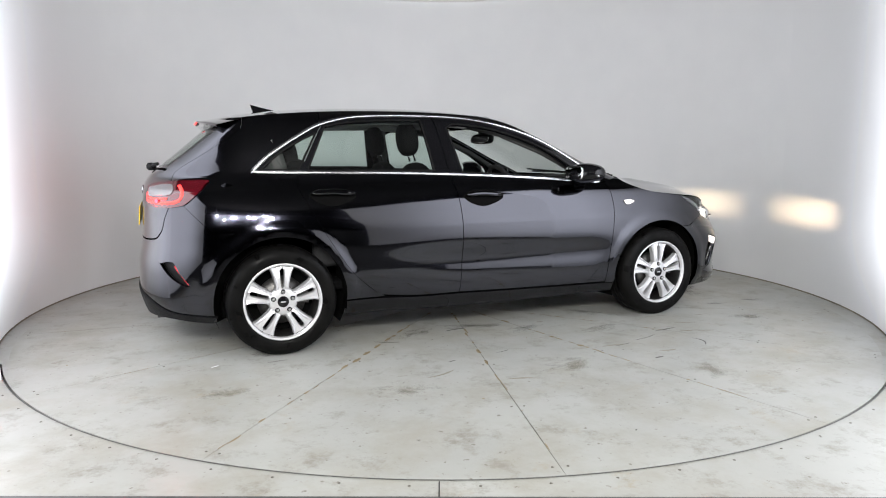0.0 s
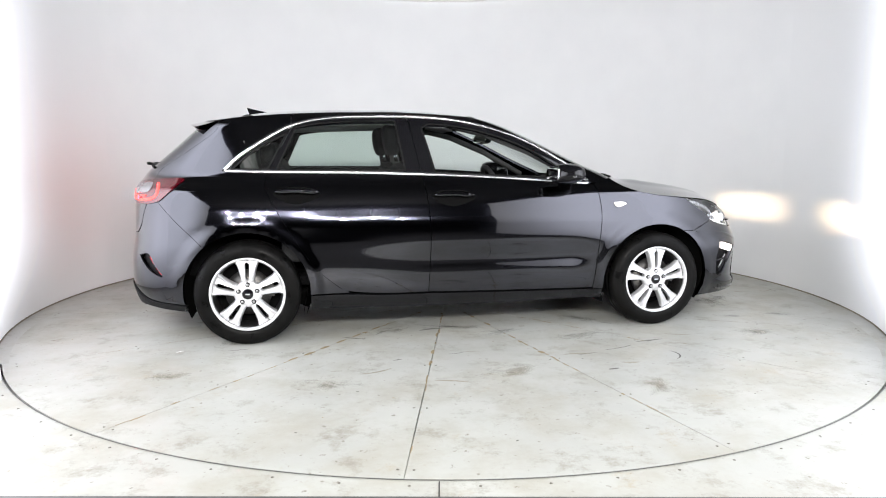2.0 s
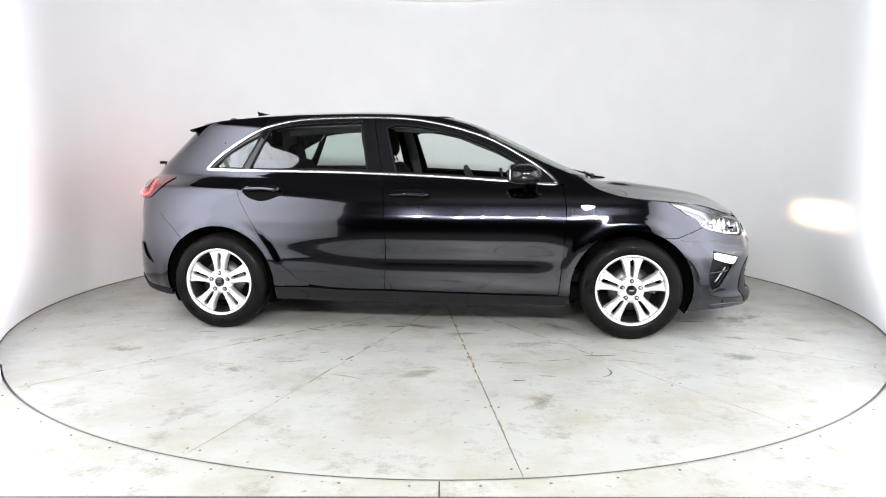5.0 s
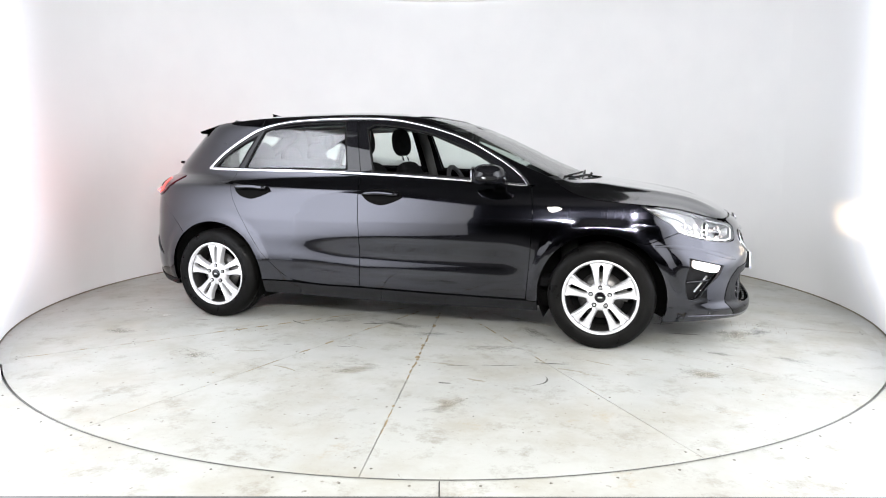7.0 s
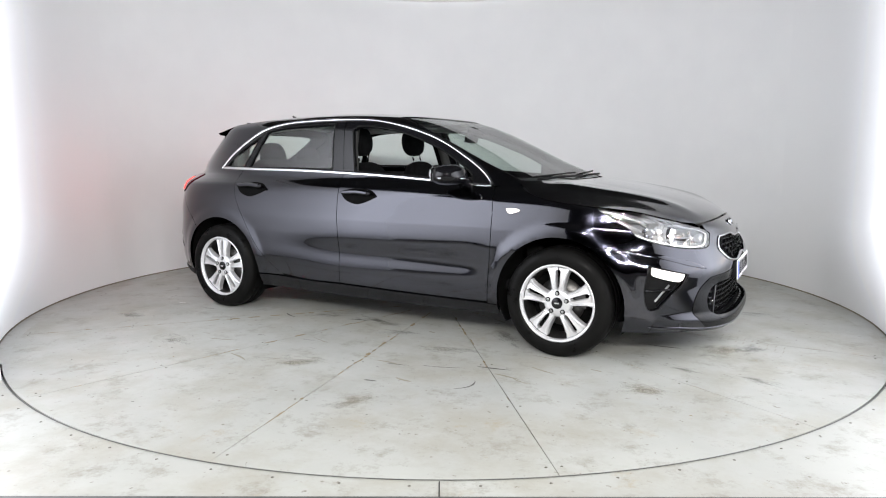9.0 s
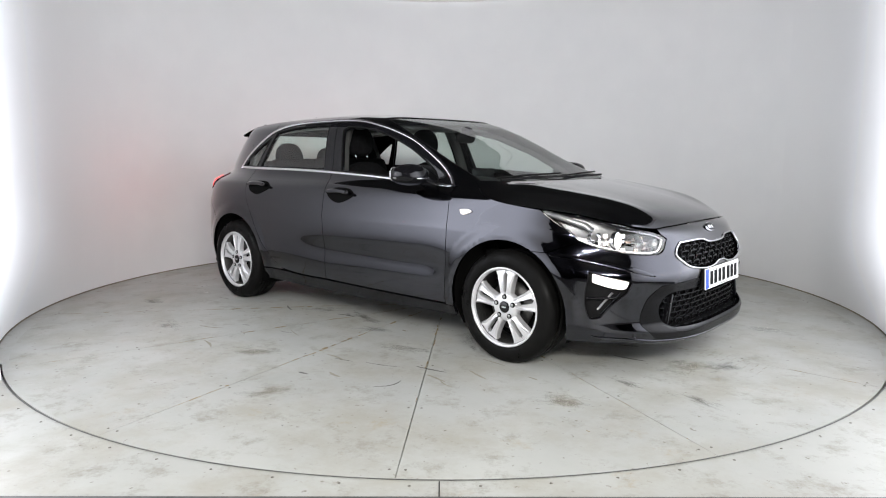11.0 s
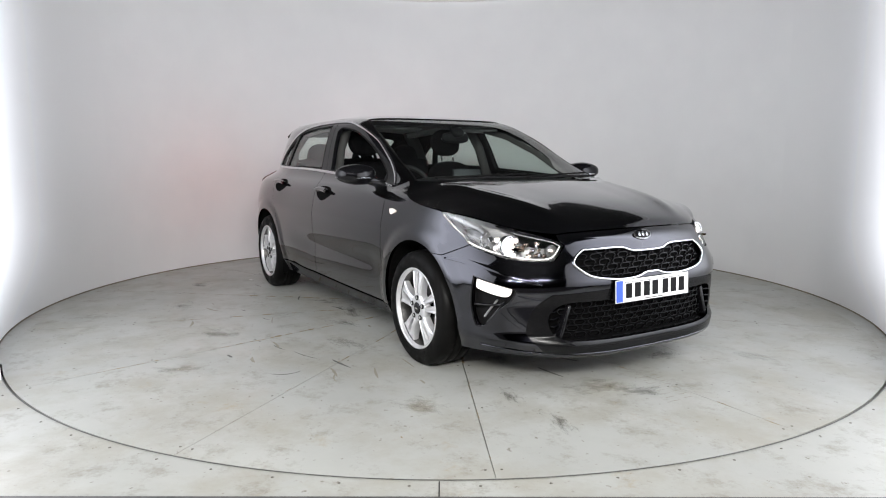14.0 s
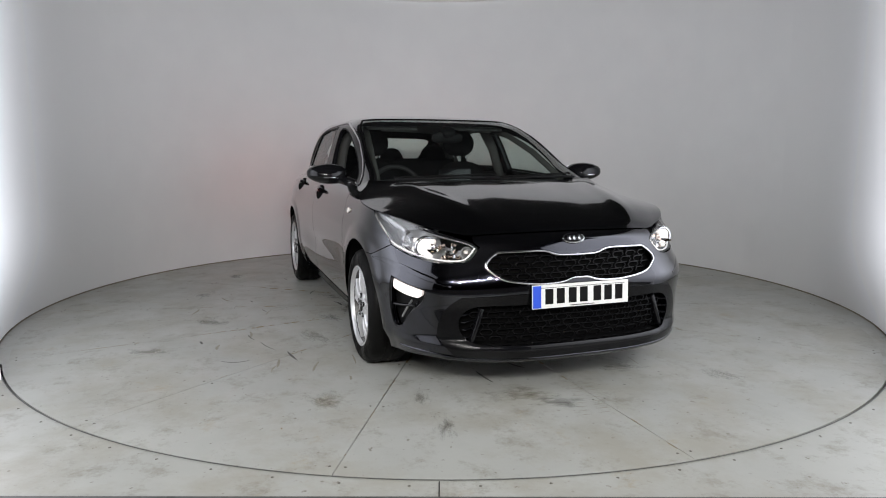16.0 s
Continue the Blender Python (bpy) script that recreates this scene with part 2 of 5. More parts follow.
def spline(pts, step_len=0.02, closed=False):
    """A smooth line through 2D points; a doubled point is a sharp corner."""
    runs, run = [], [pts[0]]
    for p in pts[1:]:
        if p == run[-1]:
            runs.append(run)
            run = [p]
        else:
            run.append(p)
    runs.append(run)
    out = []
    for run in runs:
        n = len(run)
        if n < 2:
            continue
        for i in range(n - 1):
            p0, p1, p2, p3 = run[max(i - 1, 0)], run[i], run[i + 1], run[min(i + 2, n - 1)]
            k = max(1, int(math.dist(p1, p2) / step_len + 0.5))
            for j in range(k):
                t = j / k
                out.append(tuple(0.5 * (2 * b + (c - a) * t + (2 * a - 5 * b + 4 * c - d) * t * t + (3 * b - a - 3 * c + d) * t ** 3)
                                 for a, b, c, d in zip(p0, p1, p2, p3)))
    out.append(tuple(pts[-1]))
    clean = [out[0]]
    for p in out[1:]:
        if math.dist(p, clean[-1]) > 0.002:
            clean.append(p)
    if closed and math.dist(clean[0], clean[-1]) < 0.004:
        clean.pop()
    return clean


def area2(poly):
    return sum(a[0] * b[1] - b[0] * a[1] for a, b in zip(poly, poly[1:] + poly[:1]))


def inset(poly, d):
    """Shrink a closed 2D outline by d."""
    if area2(poly) < 0:
        poly = poly[::-1]
    n, out = len(poly), []
    for i in range(n):
        a, b, c = poly[i - 1], poly[i], poly[(i + 1) % n]
        e1 = Vector((b[0] - a[0], b[1] - a[1])).normalized()
        e2 = Vector((c[0] - b[0], c[1] - b[1])).normalized()
        m = Vector((-e1.y - e2.y, e1.x + e2.x))
        if m.length < 1e-6:
            m = Vector((-e1.y, e1.x))
        m.normalize()
        s = min(1.6, 1 / max(0.3, m.dot(Vector((-e1.y, e1.x)))))
        out.append((b[0] + m.x * d * s, b[1] + m.y * d * s))
    return out


def inside(poly, pts):
    """Which 2D points lie in a closed outline."""
    p = np.asarray(pts, float)
    a = np.asarray(poly, float)
    b = np.roll(a, -1, axis=0)
    res = np.zeros(len(p), bool)
    for (x0, y0), (x1, y1) in zip(a, b):
        if y0 == y1:
            continue
        cond = ((y0 > p[:, 1]) != (y1 > p[:, 1])) & (p[:, 0] < (x1 - x0) * (p[:, 1] - y0) / (y1 - y0) + x0)
        res ^= cond
    return res


def near(poly, pts, d):
    p = np.asarray(pts, float)
    q = np.asarray(poly, float)
    best = np.full(len(p), 1e9)
    for i in range(0, len(q), 64):
        best = np.minimum(best, ((p[:, None, :] - q[None, i:i + 64, :]) ** 2).sum(2).min(1))
    return best < d * d


def skin_normal(u, z, upper):
    e = 2e-3
    a, b = Vector(skin(max(u - e, 1e-4), z, upper)), Vector(skin(min(u + e, 4.8999), z, upper))
    c, d = Vector(skin(u, z - e, upper)), Vector(skin(u, z + e, upper))
    n = (b - a).cross(d - c)
    n = n.normalized() if n.length > 1e-12 else Vector((0, -1, 0))
    if n.y > 0 and 0.3 < u < 4.6:
        n = -n
    if u <= 0.3 and n.x < 0:
        n = -n
    if u >= 4.6 and n.x > 0:
        n = -n
    return n


def lift(p, d, upper=False):
    """The point of the skin at p = (u, z), raised by d along its normal, and the normal."""
    n = skin_normal(*p, upper)
    return Vector(skin(*p, upper)) + n * d, n


def patch(outline, holes=(), upper=False, grid=0.026, out=0.0, flange=0.02, gap=0.0022, hole_flange=None):
    """A panel of the skin within an outline of (u, z), less its holes, with edges turned inwards."""
    poly = inset(outline, gap) if gap else (outline if area2(outline) > 0 else outline[::-1])
    poly = [(0.0 if u < .0065 else (4.9 if u > 4.8935 else u), z) for u, z in poly]
    holes = [h if area2(h) > 0 else h[::-1] for h in holes]
    loops = [poly, *holes]
    us, zs = [p[0] for p in poly], [p[1] for p in poly]
    gu = np.arange(min(us), max(us), grid)
    gz = np.arange(min(zs), max(zs), grid)
    cand = np.array([(a + (0.5 * grid if j % 2 else 0), b) for j, b in enumerate(gz) for a in gu])
    ok = inside(poly, cand) & ~near(poly, cand, grid * 0.45)
    for h in holes:
        ok &= ~inside(h, cand) & ~near(h, cand, grid * 0.45)
    pts = [tuple(p) for l in loops for p in l] + [tuple(p) for p in cand[ok]]
    edges, k = [], 0
    for l in loops:
        edges += [(k + i, k + (i + 1) % len(l)) for i in range(len(l))]
        k += len(l)
    vo, _, fo, _, _, _ = cdt([Vector(p) for p in pts], edges, [], 0, 1e-6)
    vo = [(v.x, v.y) for v in vo]
    cen = [tuple(sum(vo[i][a] for i in f) / 3 for a in (0, 1)) for f in fo]
    keep = inside(poly, cen)
    for h in holes:
        keep &= ~inside(h, cen)
    faces = [tuple(f) for f, s in zip(fo, keep) if s]
    verts, norms = [], []
    for p in vo:
        q, n = lift(p, out, upper)
        verts.append(q)
        norms.append(n)
    # orient along the normals
    fixed = []
    for f in faces:
        a, b, c = (verts[i] for i in f)
        fixed.append(f if (b - a).cross(c - a).dot(norms[f[0]]) > 0 else f[::-1])
    # flange
    for li, l in enumerate(loops):
        depth = flange if li == 0 else (flange if hole_flange is None else hole_flange)
        if not depth:
            continue
        base = len(verts)
        n = len(l)
        for i, p in enumerate(l):
            q, nn = lift(p, out, upper)
            a, b = lift(l[i - 1], out, upper)[0], lift(l[(i + 1) % n], out, upper)[0]
            side = (b - a).cross(nn)
            side = side.normalized() if side.length > 1e-9 else nn
            verts += [q, q - nn * depth]
            norms += [(side + nn * 0.6).normalized(), side]
        for i in range(n):
            j = (i + 1) % n
            if (l[i][0] <= 0 and l[j][0] <= 0) or (l[i][0] >= 4.9 and l[j][0] >= 4.9):
                continue
            q = (base + 2 * i, base + 2 * i + 1, base + 2 * j + 1, base + 2 * j)
            fixed.append(q)
    return [tuple(v) for v in verts], fixed, [tuple(n) for n in norms]


def sweep(points, normals, width, height, closed=False, taper=0):
    """A rounded bar along 3D points, lying on the surface whose normals are given."""
    prof = [(-.5, 0), (-.5, .55), (-.36, .9), (0, 1), (.36, .9), (.5, .55), (.5, 0)]
    verts, faces = [], []
    n, m = len(points), len(prof)
    for i in range(n):
        a = points[i - 1] if (i or closed) else points[i]
        b = points[(i + 1) % n] if (i < n - 1 or closed) else points[i]
        t = (Vector(b) - Vector(a)).normalized()
        nn = Vector(normals[i])
        s = t.cross(nn).normalized()
        w = width
        if taper and not closed:
            w *= min(1, 0.25 + min(i, n - 1 - i) / taper)
        verts += [tuple(Vector(points[i]) + s * (w * x) + nn * (height * y - 0.003)) for x, y in prof]
    for i in range(n if closed else n - 1):
        j = (i + 1) % n
        for k in range(m - 1):
            faces.append((i * m + k, i * m + k + 1, j * m + k + 1, j * m + k))
    if not closed:
        faces += [tuple(range(m)), tuple(range((n - 1) * m, n * m))[::-1]]
    return verts, faces


def strip(path, width, height, upper=False, closed=False, out=0.0, taper=0):
    """A bar along a path of (u, z) on the skin."""
    pn = [lift(p, out, upper) for p in path]
    return sweep([p for p, _ in pn], [n for _, n in pn], width, height, closed, taper)


def strip_across(path, width, height, out=0.0, taper=0):
    """A bar on the lower skin that runs from side to side through the centre line."""
    pn = [lift(p, out) for p in path]
    other = [(Vector((p.x, -p.y, p.z)), Vector((n.x, -n.y, n.z))) for p, n in pn[:0:-1]]
    pn = other + pn
    return sweep([p for p, _ in pn], [n for _, n in pn], width, height, False, taper)


def lathe(profile, seg=48, axis="y", closed=False):
    """Turn (radius, along) stations about an axis."""
    verts, faces, m = [], [], len(profile)
    for i in range(seg):
        a = 2 * math.pi * i / seg
        for r, h in profile:
            verts.append((r * math.cos(a), h, r * math.sin(a)) if axis == "y" else ((h, r * math.cos(a), r * math.sin(a)) if axis == "x" else (r * math.cos(a), r * math.sin(a), h)))
    for i in range(seg):
        j = (i + 1) % seg
        for k in range(m if closed else m - 1):
            l = (k + 1) % m
            faces.append((i * m + k, i * m + l, j * m + l, j * m + k))
    return verts, faces


def moved(geo, m):
    return [tuple(m @ Vector(v)) for v in geo[0]], geo[1]


def block(size, at, bevel=0.01, rot=(0, 0, 0), seg=2, taper=None):
    """A bevelled box; taper scales its top (x, y)."""
    bm = bmesh.new()
    bmesh.ops.create_cube(bm, size=1)
    for v in bm.verts:
        v.co = Vector((v.co.x * size[0], v.co.y * size[1], v.co.z * size[2]))
        if taper and v.co.z > 0:
            v.co.x *= taper[0]
            v.co.y *= taper[1]
    if bevel:
        bmesh.ops.bevel(bm, geom=bm.edges[:], offset=bevel, segments=seg, affect="EDGES", profile=0.6)
    bmesh.ops.transform(bm, matrix=pose(*at, *rot), verts=bm.verts)
    return bm


def blob(size, at, power=2.6, rot=(0, 0, 0), nu=28, nv=16, shape=None):
    """A rounded body (superellipsoid), reshaped by shape(x, y, z) in unit space."""
    def sp(c, p):
        return math.copysign(abs(c) ** p, c)
    e = 2 / power
    verts, faces = [], []
    m = pose(*at, *rot)
    for j in range(nv + 1):
        b = -math.pi / 2 + math.pi * j / nv
        for i in range(nu):
            a = 2 * math.pi * i / nu
            p = (sp(math.cos(b), e) * sp(math.cos(a), e), sp(math.cos(b), e) * sp(math.sin(a), e), sp(math.sin(b), e))
            if shape:
                p = shape(*p)
            verts.append(tuple(m @ Vector((p[0] * size[0] / 2, p[1] * size[1] / 2, p[2] * size[2] / 2))))
    for j in range(nv):
        for i in range(nu):
            k = (i + 1) % nu
            faces.append((j * nu + i, j * nu + k, (j + 1) * nu + k, (j + 1) * nu + i))
    return verts, faces


def tube(points, r, seg=8, closed=False):
    pts = [Vector(p) for p in points]
    verts, faces, n = [], [], len(pts)
    for i, p in enumerate(pts):
        a = pts[i - 1] if (i or closed) else p
        b = pts[(i + 1) % n] if (i < n - 1 or closed) else p
        t = (b - a).normalized()
        s = t.cross(Vector((0, 0, 1)))
        s = s.normalized() if s.length > 1e-3 else Vector((1, 0, 0))
        w = s.cross(t)
        verts += [tuple(p + (s * math.cos(2 * math.pi * k / seg) + w * math.sin(2 * math.pi * k / seg)) * r) for k in range(seg)]
    for i in range(n if closed else n - 1):
        j = (i + 1) % n
        for k in range(seg):
            l = (k + 1) % seg
            faces.append((i * seg + k, i * seg + l, j * seg + l, j * seg + k))
    if not closed:
        faces += [tuple(range(seg))[::-1], tuple(range((n - 1) * seg, n * seg))]
    return verts, faces


def sheet(f, nu, nv):
    v = [f(i / nu, j / nv) for i in range(nu + 1) for j in range(nv + 1)]
    fa = [(i * (nv + 1) + j, (i + 1) * (nv + 1) + j, (i + 1) * (nv + 1) + j + 1, i * (nv + 1) + j + 1) for i in range(nu) for j in range(nv)]
    return v, fa


def fan(poly3):
    """A filled flat outline."""
    return [tuple(p) for p in poly3], [tuple(range(len(poly3)))]


def prism(poly, depth, m, bevel=0.0):
    """A flat outline (x, y) given depth along -z, posed by m."""
    bm = bmesh.new()
    vs = [bm.verts.new((x, y, 0)) for x, y in poly]
    f = bm.faces.new(vs)
    if f.calc_center_median() is not None:
        f.normal_update()
        if f.normal.z < 0:
            f.normal_flip()
    r = bmesh.ops.extrude_face_region(bm, geom=[f])
    bmesh.ops.translate(bm, vec=(0, 0, -depth), verts=[v for v in r["geom"] if isinstance(v, bmesh.types.BMVert)])
    bmesh.ops.recalc_face_normals(bm, faces=bm.faces)
    if bevel:
        bmesh.ops.bevel(bm, geom=bm.edges[:], offset=bevel, segments=2, affect="EDGES")
    bmesh.ops.transform(bm, matrix=m, verts=bm.verts)
    return bm


# ---- the round booth ----
WALL_R, WALL_H, WALL_Y = 3.035, 2.96, 0.17
TABLE_R = 2.905


def ring_wall(a0, a1, r0, r1, z0, z1, seg):
    """A curved wall with thickness between two radii; each of its faces has its own edges."""
    verts, faces = [], []
    corners = ((r0, z0), (r0, z1), (r1, z1), (r1, z0))
    for k in range(4):
        base = len(verts)
        for i in range(seg + 1):
            a = radians(a0 + (a1 - a0) * i / seg)
            for r, z in (corners[k], corners[(k + 1) % 4]):
                verts.append((r * math.cos(a), WALL_Y + r * math.sin(a), z))
        faces += [(base + 2 * i, base + 2 * i + 1, base + 2 * i + 3, base + 2 * i + 2) for i in range(seg)]
    for a in (a0, a1):
        base = len(verts)
        verts += [(r * math.cos(radians(a)), WALL_Y + r * math.sin(radians(a)), z) for r, z in corners]
        faces.append((base, base + 1, base + 2, base + 3))
    return verts, faces


wall = part("wall_round", ring_wall(12, 168, WALL_R, WALL_R + .12, -.02, WALL_H, 120), WALL)
tagged(wall, "tall curved white painted wall closing the round booth", "wall", kind="structure")
cornice = part("trim", ring_wall(-43, 223, WALL_R - .05, WALL_R + .12, WALL_H, WALL_H + .12, 180), CORNICE)
tagged(cornice, "white cornice along the top of the curved wall", "trim", kind="structure")
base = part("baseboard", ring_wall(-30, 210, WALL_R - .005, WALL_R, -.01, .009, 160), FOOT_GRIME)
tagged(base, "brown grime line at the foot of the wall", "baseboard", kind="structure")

# side light panels: curved diffusers at both ends of the wall, beside the opening
def diffuser(name, strength, ramps, power=1.0):
    """A glowing cloth that fades towards its edges; ramps: (axis, dark, bright) in metres."""
    m = glowing(name, (0.94, 0.97, 1.06), strength, (0.785, 0.79, 0.797), 0.75)
    nt = m.node_tree
    co = nt.nodes.new("ShaderNodeTexCoord")
    sep = nt.nodes.new("ShaderNodeSeparateXYZ")
    nt.links.new(co.outputs["Object"], sep.inputs[0])
    level = None
    for axis, a, b, least in ramps:
        ramp = nt.nodes.new("ShaderNodeMapRange")
        ramp.interpolation_type = "SMOOTHSTEP"
        ramp.inputs["From Min"].default_value, ramp.inputs["From Max"].default_value = a, b
        ramp.inputs["To Min"].default_value = least
        nt.links.new(sep.outputs[axis], ramp.inputs["Value"])
        steep = nt.nodes.new("ShaderNodeMath")
        steep.operation = "POWER"
        steep.inputs[1].default_value = power
        if power > 1 and axis == "Y":
            ramp.interpolation_type = "LINEAR"
        else:
            steep.inputs[1].default_value = 1.0
        nt.links.new(ramp.outputs[0], steep.inputs[0])
        mul = nt.nodes.new("ShaderNodeMath")
        mul.operation = "MULTIPLY"
        mul.inputs[1].default_value = strength
        nt.links.new(steep.outputs[0], mul.inputs[0])
        if level:
            nt.links.new(level, mul.inputs[1])
        level = mul.outputs[0]
    nt.links.new(level, nt.nodes["Principled BSDF"].inputs["Emission Strength"])
    return m


panel_mat = diffuser("lit_diffuser", PANEL_STRENGTH, (("Y", .5, -1.6, 0.0), ("Z", 0.0, .7, .14), ("Z", 3.2, 2.6, .7)), 2.9)
wing_mat = diffuser("lit_wing_diffuser", WING_STRENGTH, (("Y", -4.35, -2.3, 0.0), ("Z", 0.0, .7, .14), ("Z", 3.1, 2.4, .6)))
for a0, a1 in ((-41.5, 12), (168, 221.5)):
    lamp = part("wall_glowing", ring_wall(a0, a1, WALL_R, WALL_R + .12, -.02, WALL_H, 60), panel_mat)
    tagged(lamp, "end of the curved white wall, a glowing translucent light panel", "light wall", kind="structure")
for s in (-1, 1):
    wing = tagged(new("softbox"), "tall white softbox standing beside the opening", "softbox", "softboxes")
    x0, y0, x1, y1 = 2.279, -1.846, 2.02, -4.3
    sh = sheet(lambda u, v: (s * (x0 + (x1 - x0) * u), y0 + (y1 - y0) * u, .1 + 2.5 * v), 24, 12)
    part("diffuser_cloth", sh, wing_mat, wing, "glowing white cloth")
    back = sheet(lambda u, v: (s * (x0 + (x1 - x0) * u + .03 + .22 * math.sin(math.pi * v) * math.sin(math.pi * u)), y0 + (y1 - y0) * u, .1 + 2.5 * v), 12, 12)
    part("box_back", back, CEILING_DARK, wing, "black cloth back")
    for y in (y0 - .9, y1 + .15):
        x = x0 + (x1 - x0) * (y - y0) / (y1 - y0) + .03
        part("stand_leg", tube([(s * x, y, .0), (s * x, y, .16)], .018, 8), BLACK_PLASTIC, wing)

ceiling = part("ceiling", sheet(lambda u, v: (-7 + 14 * u, -7.5 + 12 * v, WALL_H + .12), 1, 1), CEILING_DARK)
tagged(ceiling, "dark painted ceiling over the booth", "ceiling", kind="structure")
for nm, pts in (("wall_south", ((-7, -7.5), (7, -7.5))), ("wall_east", ((7, -7.5), (7, 4.5))), ("wall_west", ((-7, 4.5), (-7, -7.5))), ("wall_north", ((7, 4.5), (-7, 4.5)))):
    (x0, y0), (x1, y1) = pts
    cx, cy = (x0 + x1) / 2, (y0 + y1) / 2
    w = part(nm, block((abs(x1 - x0) + .1, abs(y1 - y0) + .1, WALL_H + .2), (cx, cy, (WALL_H + .1) / 2 - .02), 0), CEILING_DARK, smooth=False)
    tagged(w, "dark plain wall of the hall behind the booth", "wall", kind="structure")

# floor: one sheet with a round hole for the turntable
N = 160
verts, faces = [], []
for i in range(N):
    a = 2 * math.pi * i / N
    c, s = math.cos(a), math.sin(a)
    k = 7.2 / max(abs(c), abs(s))
    verts += [((TABLE_R + .012) * c, (TABLE_R + .012) * s, 0), ((TABLE_R + .012) * c, (TABLE_R + .012) * s, -.06), (k * c, k * s, 0)]
for i in range(N):
    j = (i + 1) % N
    faces += [(3 * i, 3 * i + 2, 3 * j + 2, 3 * j), (3 * i + 1, 3 * i, 3 * j, 3 * j + 1)]
floor = part("floor", (verts, faces), FLOOR_PAINT, smooth=False)
tagged(floor, "pale grey painted floor, stained, round the turntable", "floor", kind="structure")
pit = part("ground", sheet(lambda u, v: (-7 + 14 * u, -7.5 + 12 * v, -.06), 1, 1), GAP)
tagged(pit, "dark bed under the turntable", "ground", kind="structure")
skirt = part("floor_skirt", sheet(lambda u, v: ((TABLE_R - .03 + .14 * v) * math.cos(radians(-33 + 246 * u)), (TABLE_R - .03 + .14 * v + .30 * v * max(0, math.sin(radians(-33 + 246 * u)))) * math.sin(radians(-33 + 246 * u)), .0010), 160, 2), FLOOR_PAINT)
tagged(skirt, "pale grey floor strip along the foot of the wall", "floor", kind="structure")
rim = part("floor_edging", sheet(lambda u, v: ((TABLE_R + .012 + .006 * v) * math.cos(radians(-147.5 + 115 * u)), (TABLE_R + .012 + .006 * v) * math.sin(radians(-147.5 + 115 * u)), .0045 - .001 * abs(2 * v - 1)), 180, 2), EDGE_METAL)
tagged(rim, "thin steel edging round the turntable's opening", "edging", kind="structure")
part("floor_joint", block((.004, .115, .003), (-.02, -2.985, .0005), 0), GAP, floor, smooth=False)
part("floor_joint", block((6.0, .005, .003), (0, -3.036, .0005), 0), GAP, floor, smooth=False)
part("floor_threshold", block((7.0, .10, .012), (0, -3.09, .0), .002), EDGE_METAL, floor, "dull steel threshold strip", smooth=False)
hall = part("pavement", sheet(lambda u, v: (-7 + 14 * u, -7.4 + 4.26 * v, .004), 1, 1), CEILING_DARK)
tagged(hall, "dark floor of the hall before the booth", "floor", kind="structure")
rng = random.Random(4)
bolt_me = mesh_of("floor_bolt", *lathe([(0, .0022), (.0045, .0022), (.0058, .0006)], 10, "z"), BOLT)
for i in range(26):
    a = radians(-150 + 120 * i / 25)
    ob = new("floor_bolt", bolt_me)
    ob.parent, ob.location = floor, ((TABLE_R + .055) * math.cos(a), (TABLE_R + .055) * math.sin(a), 0)

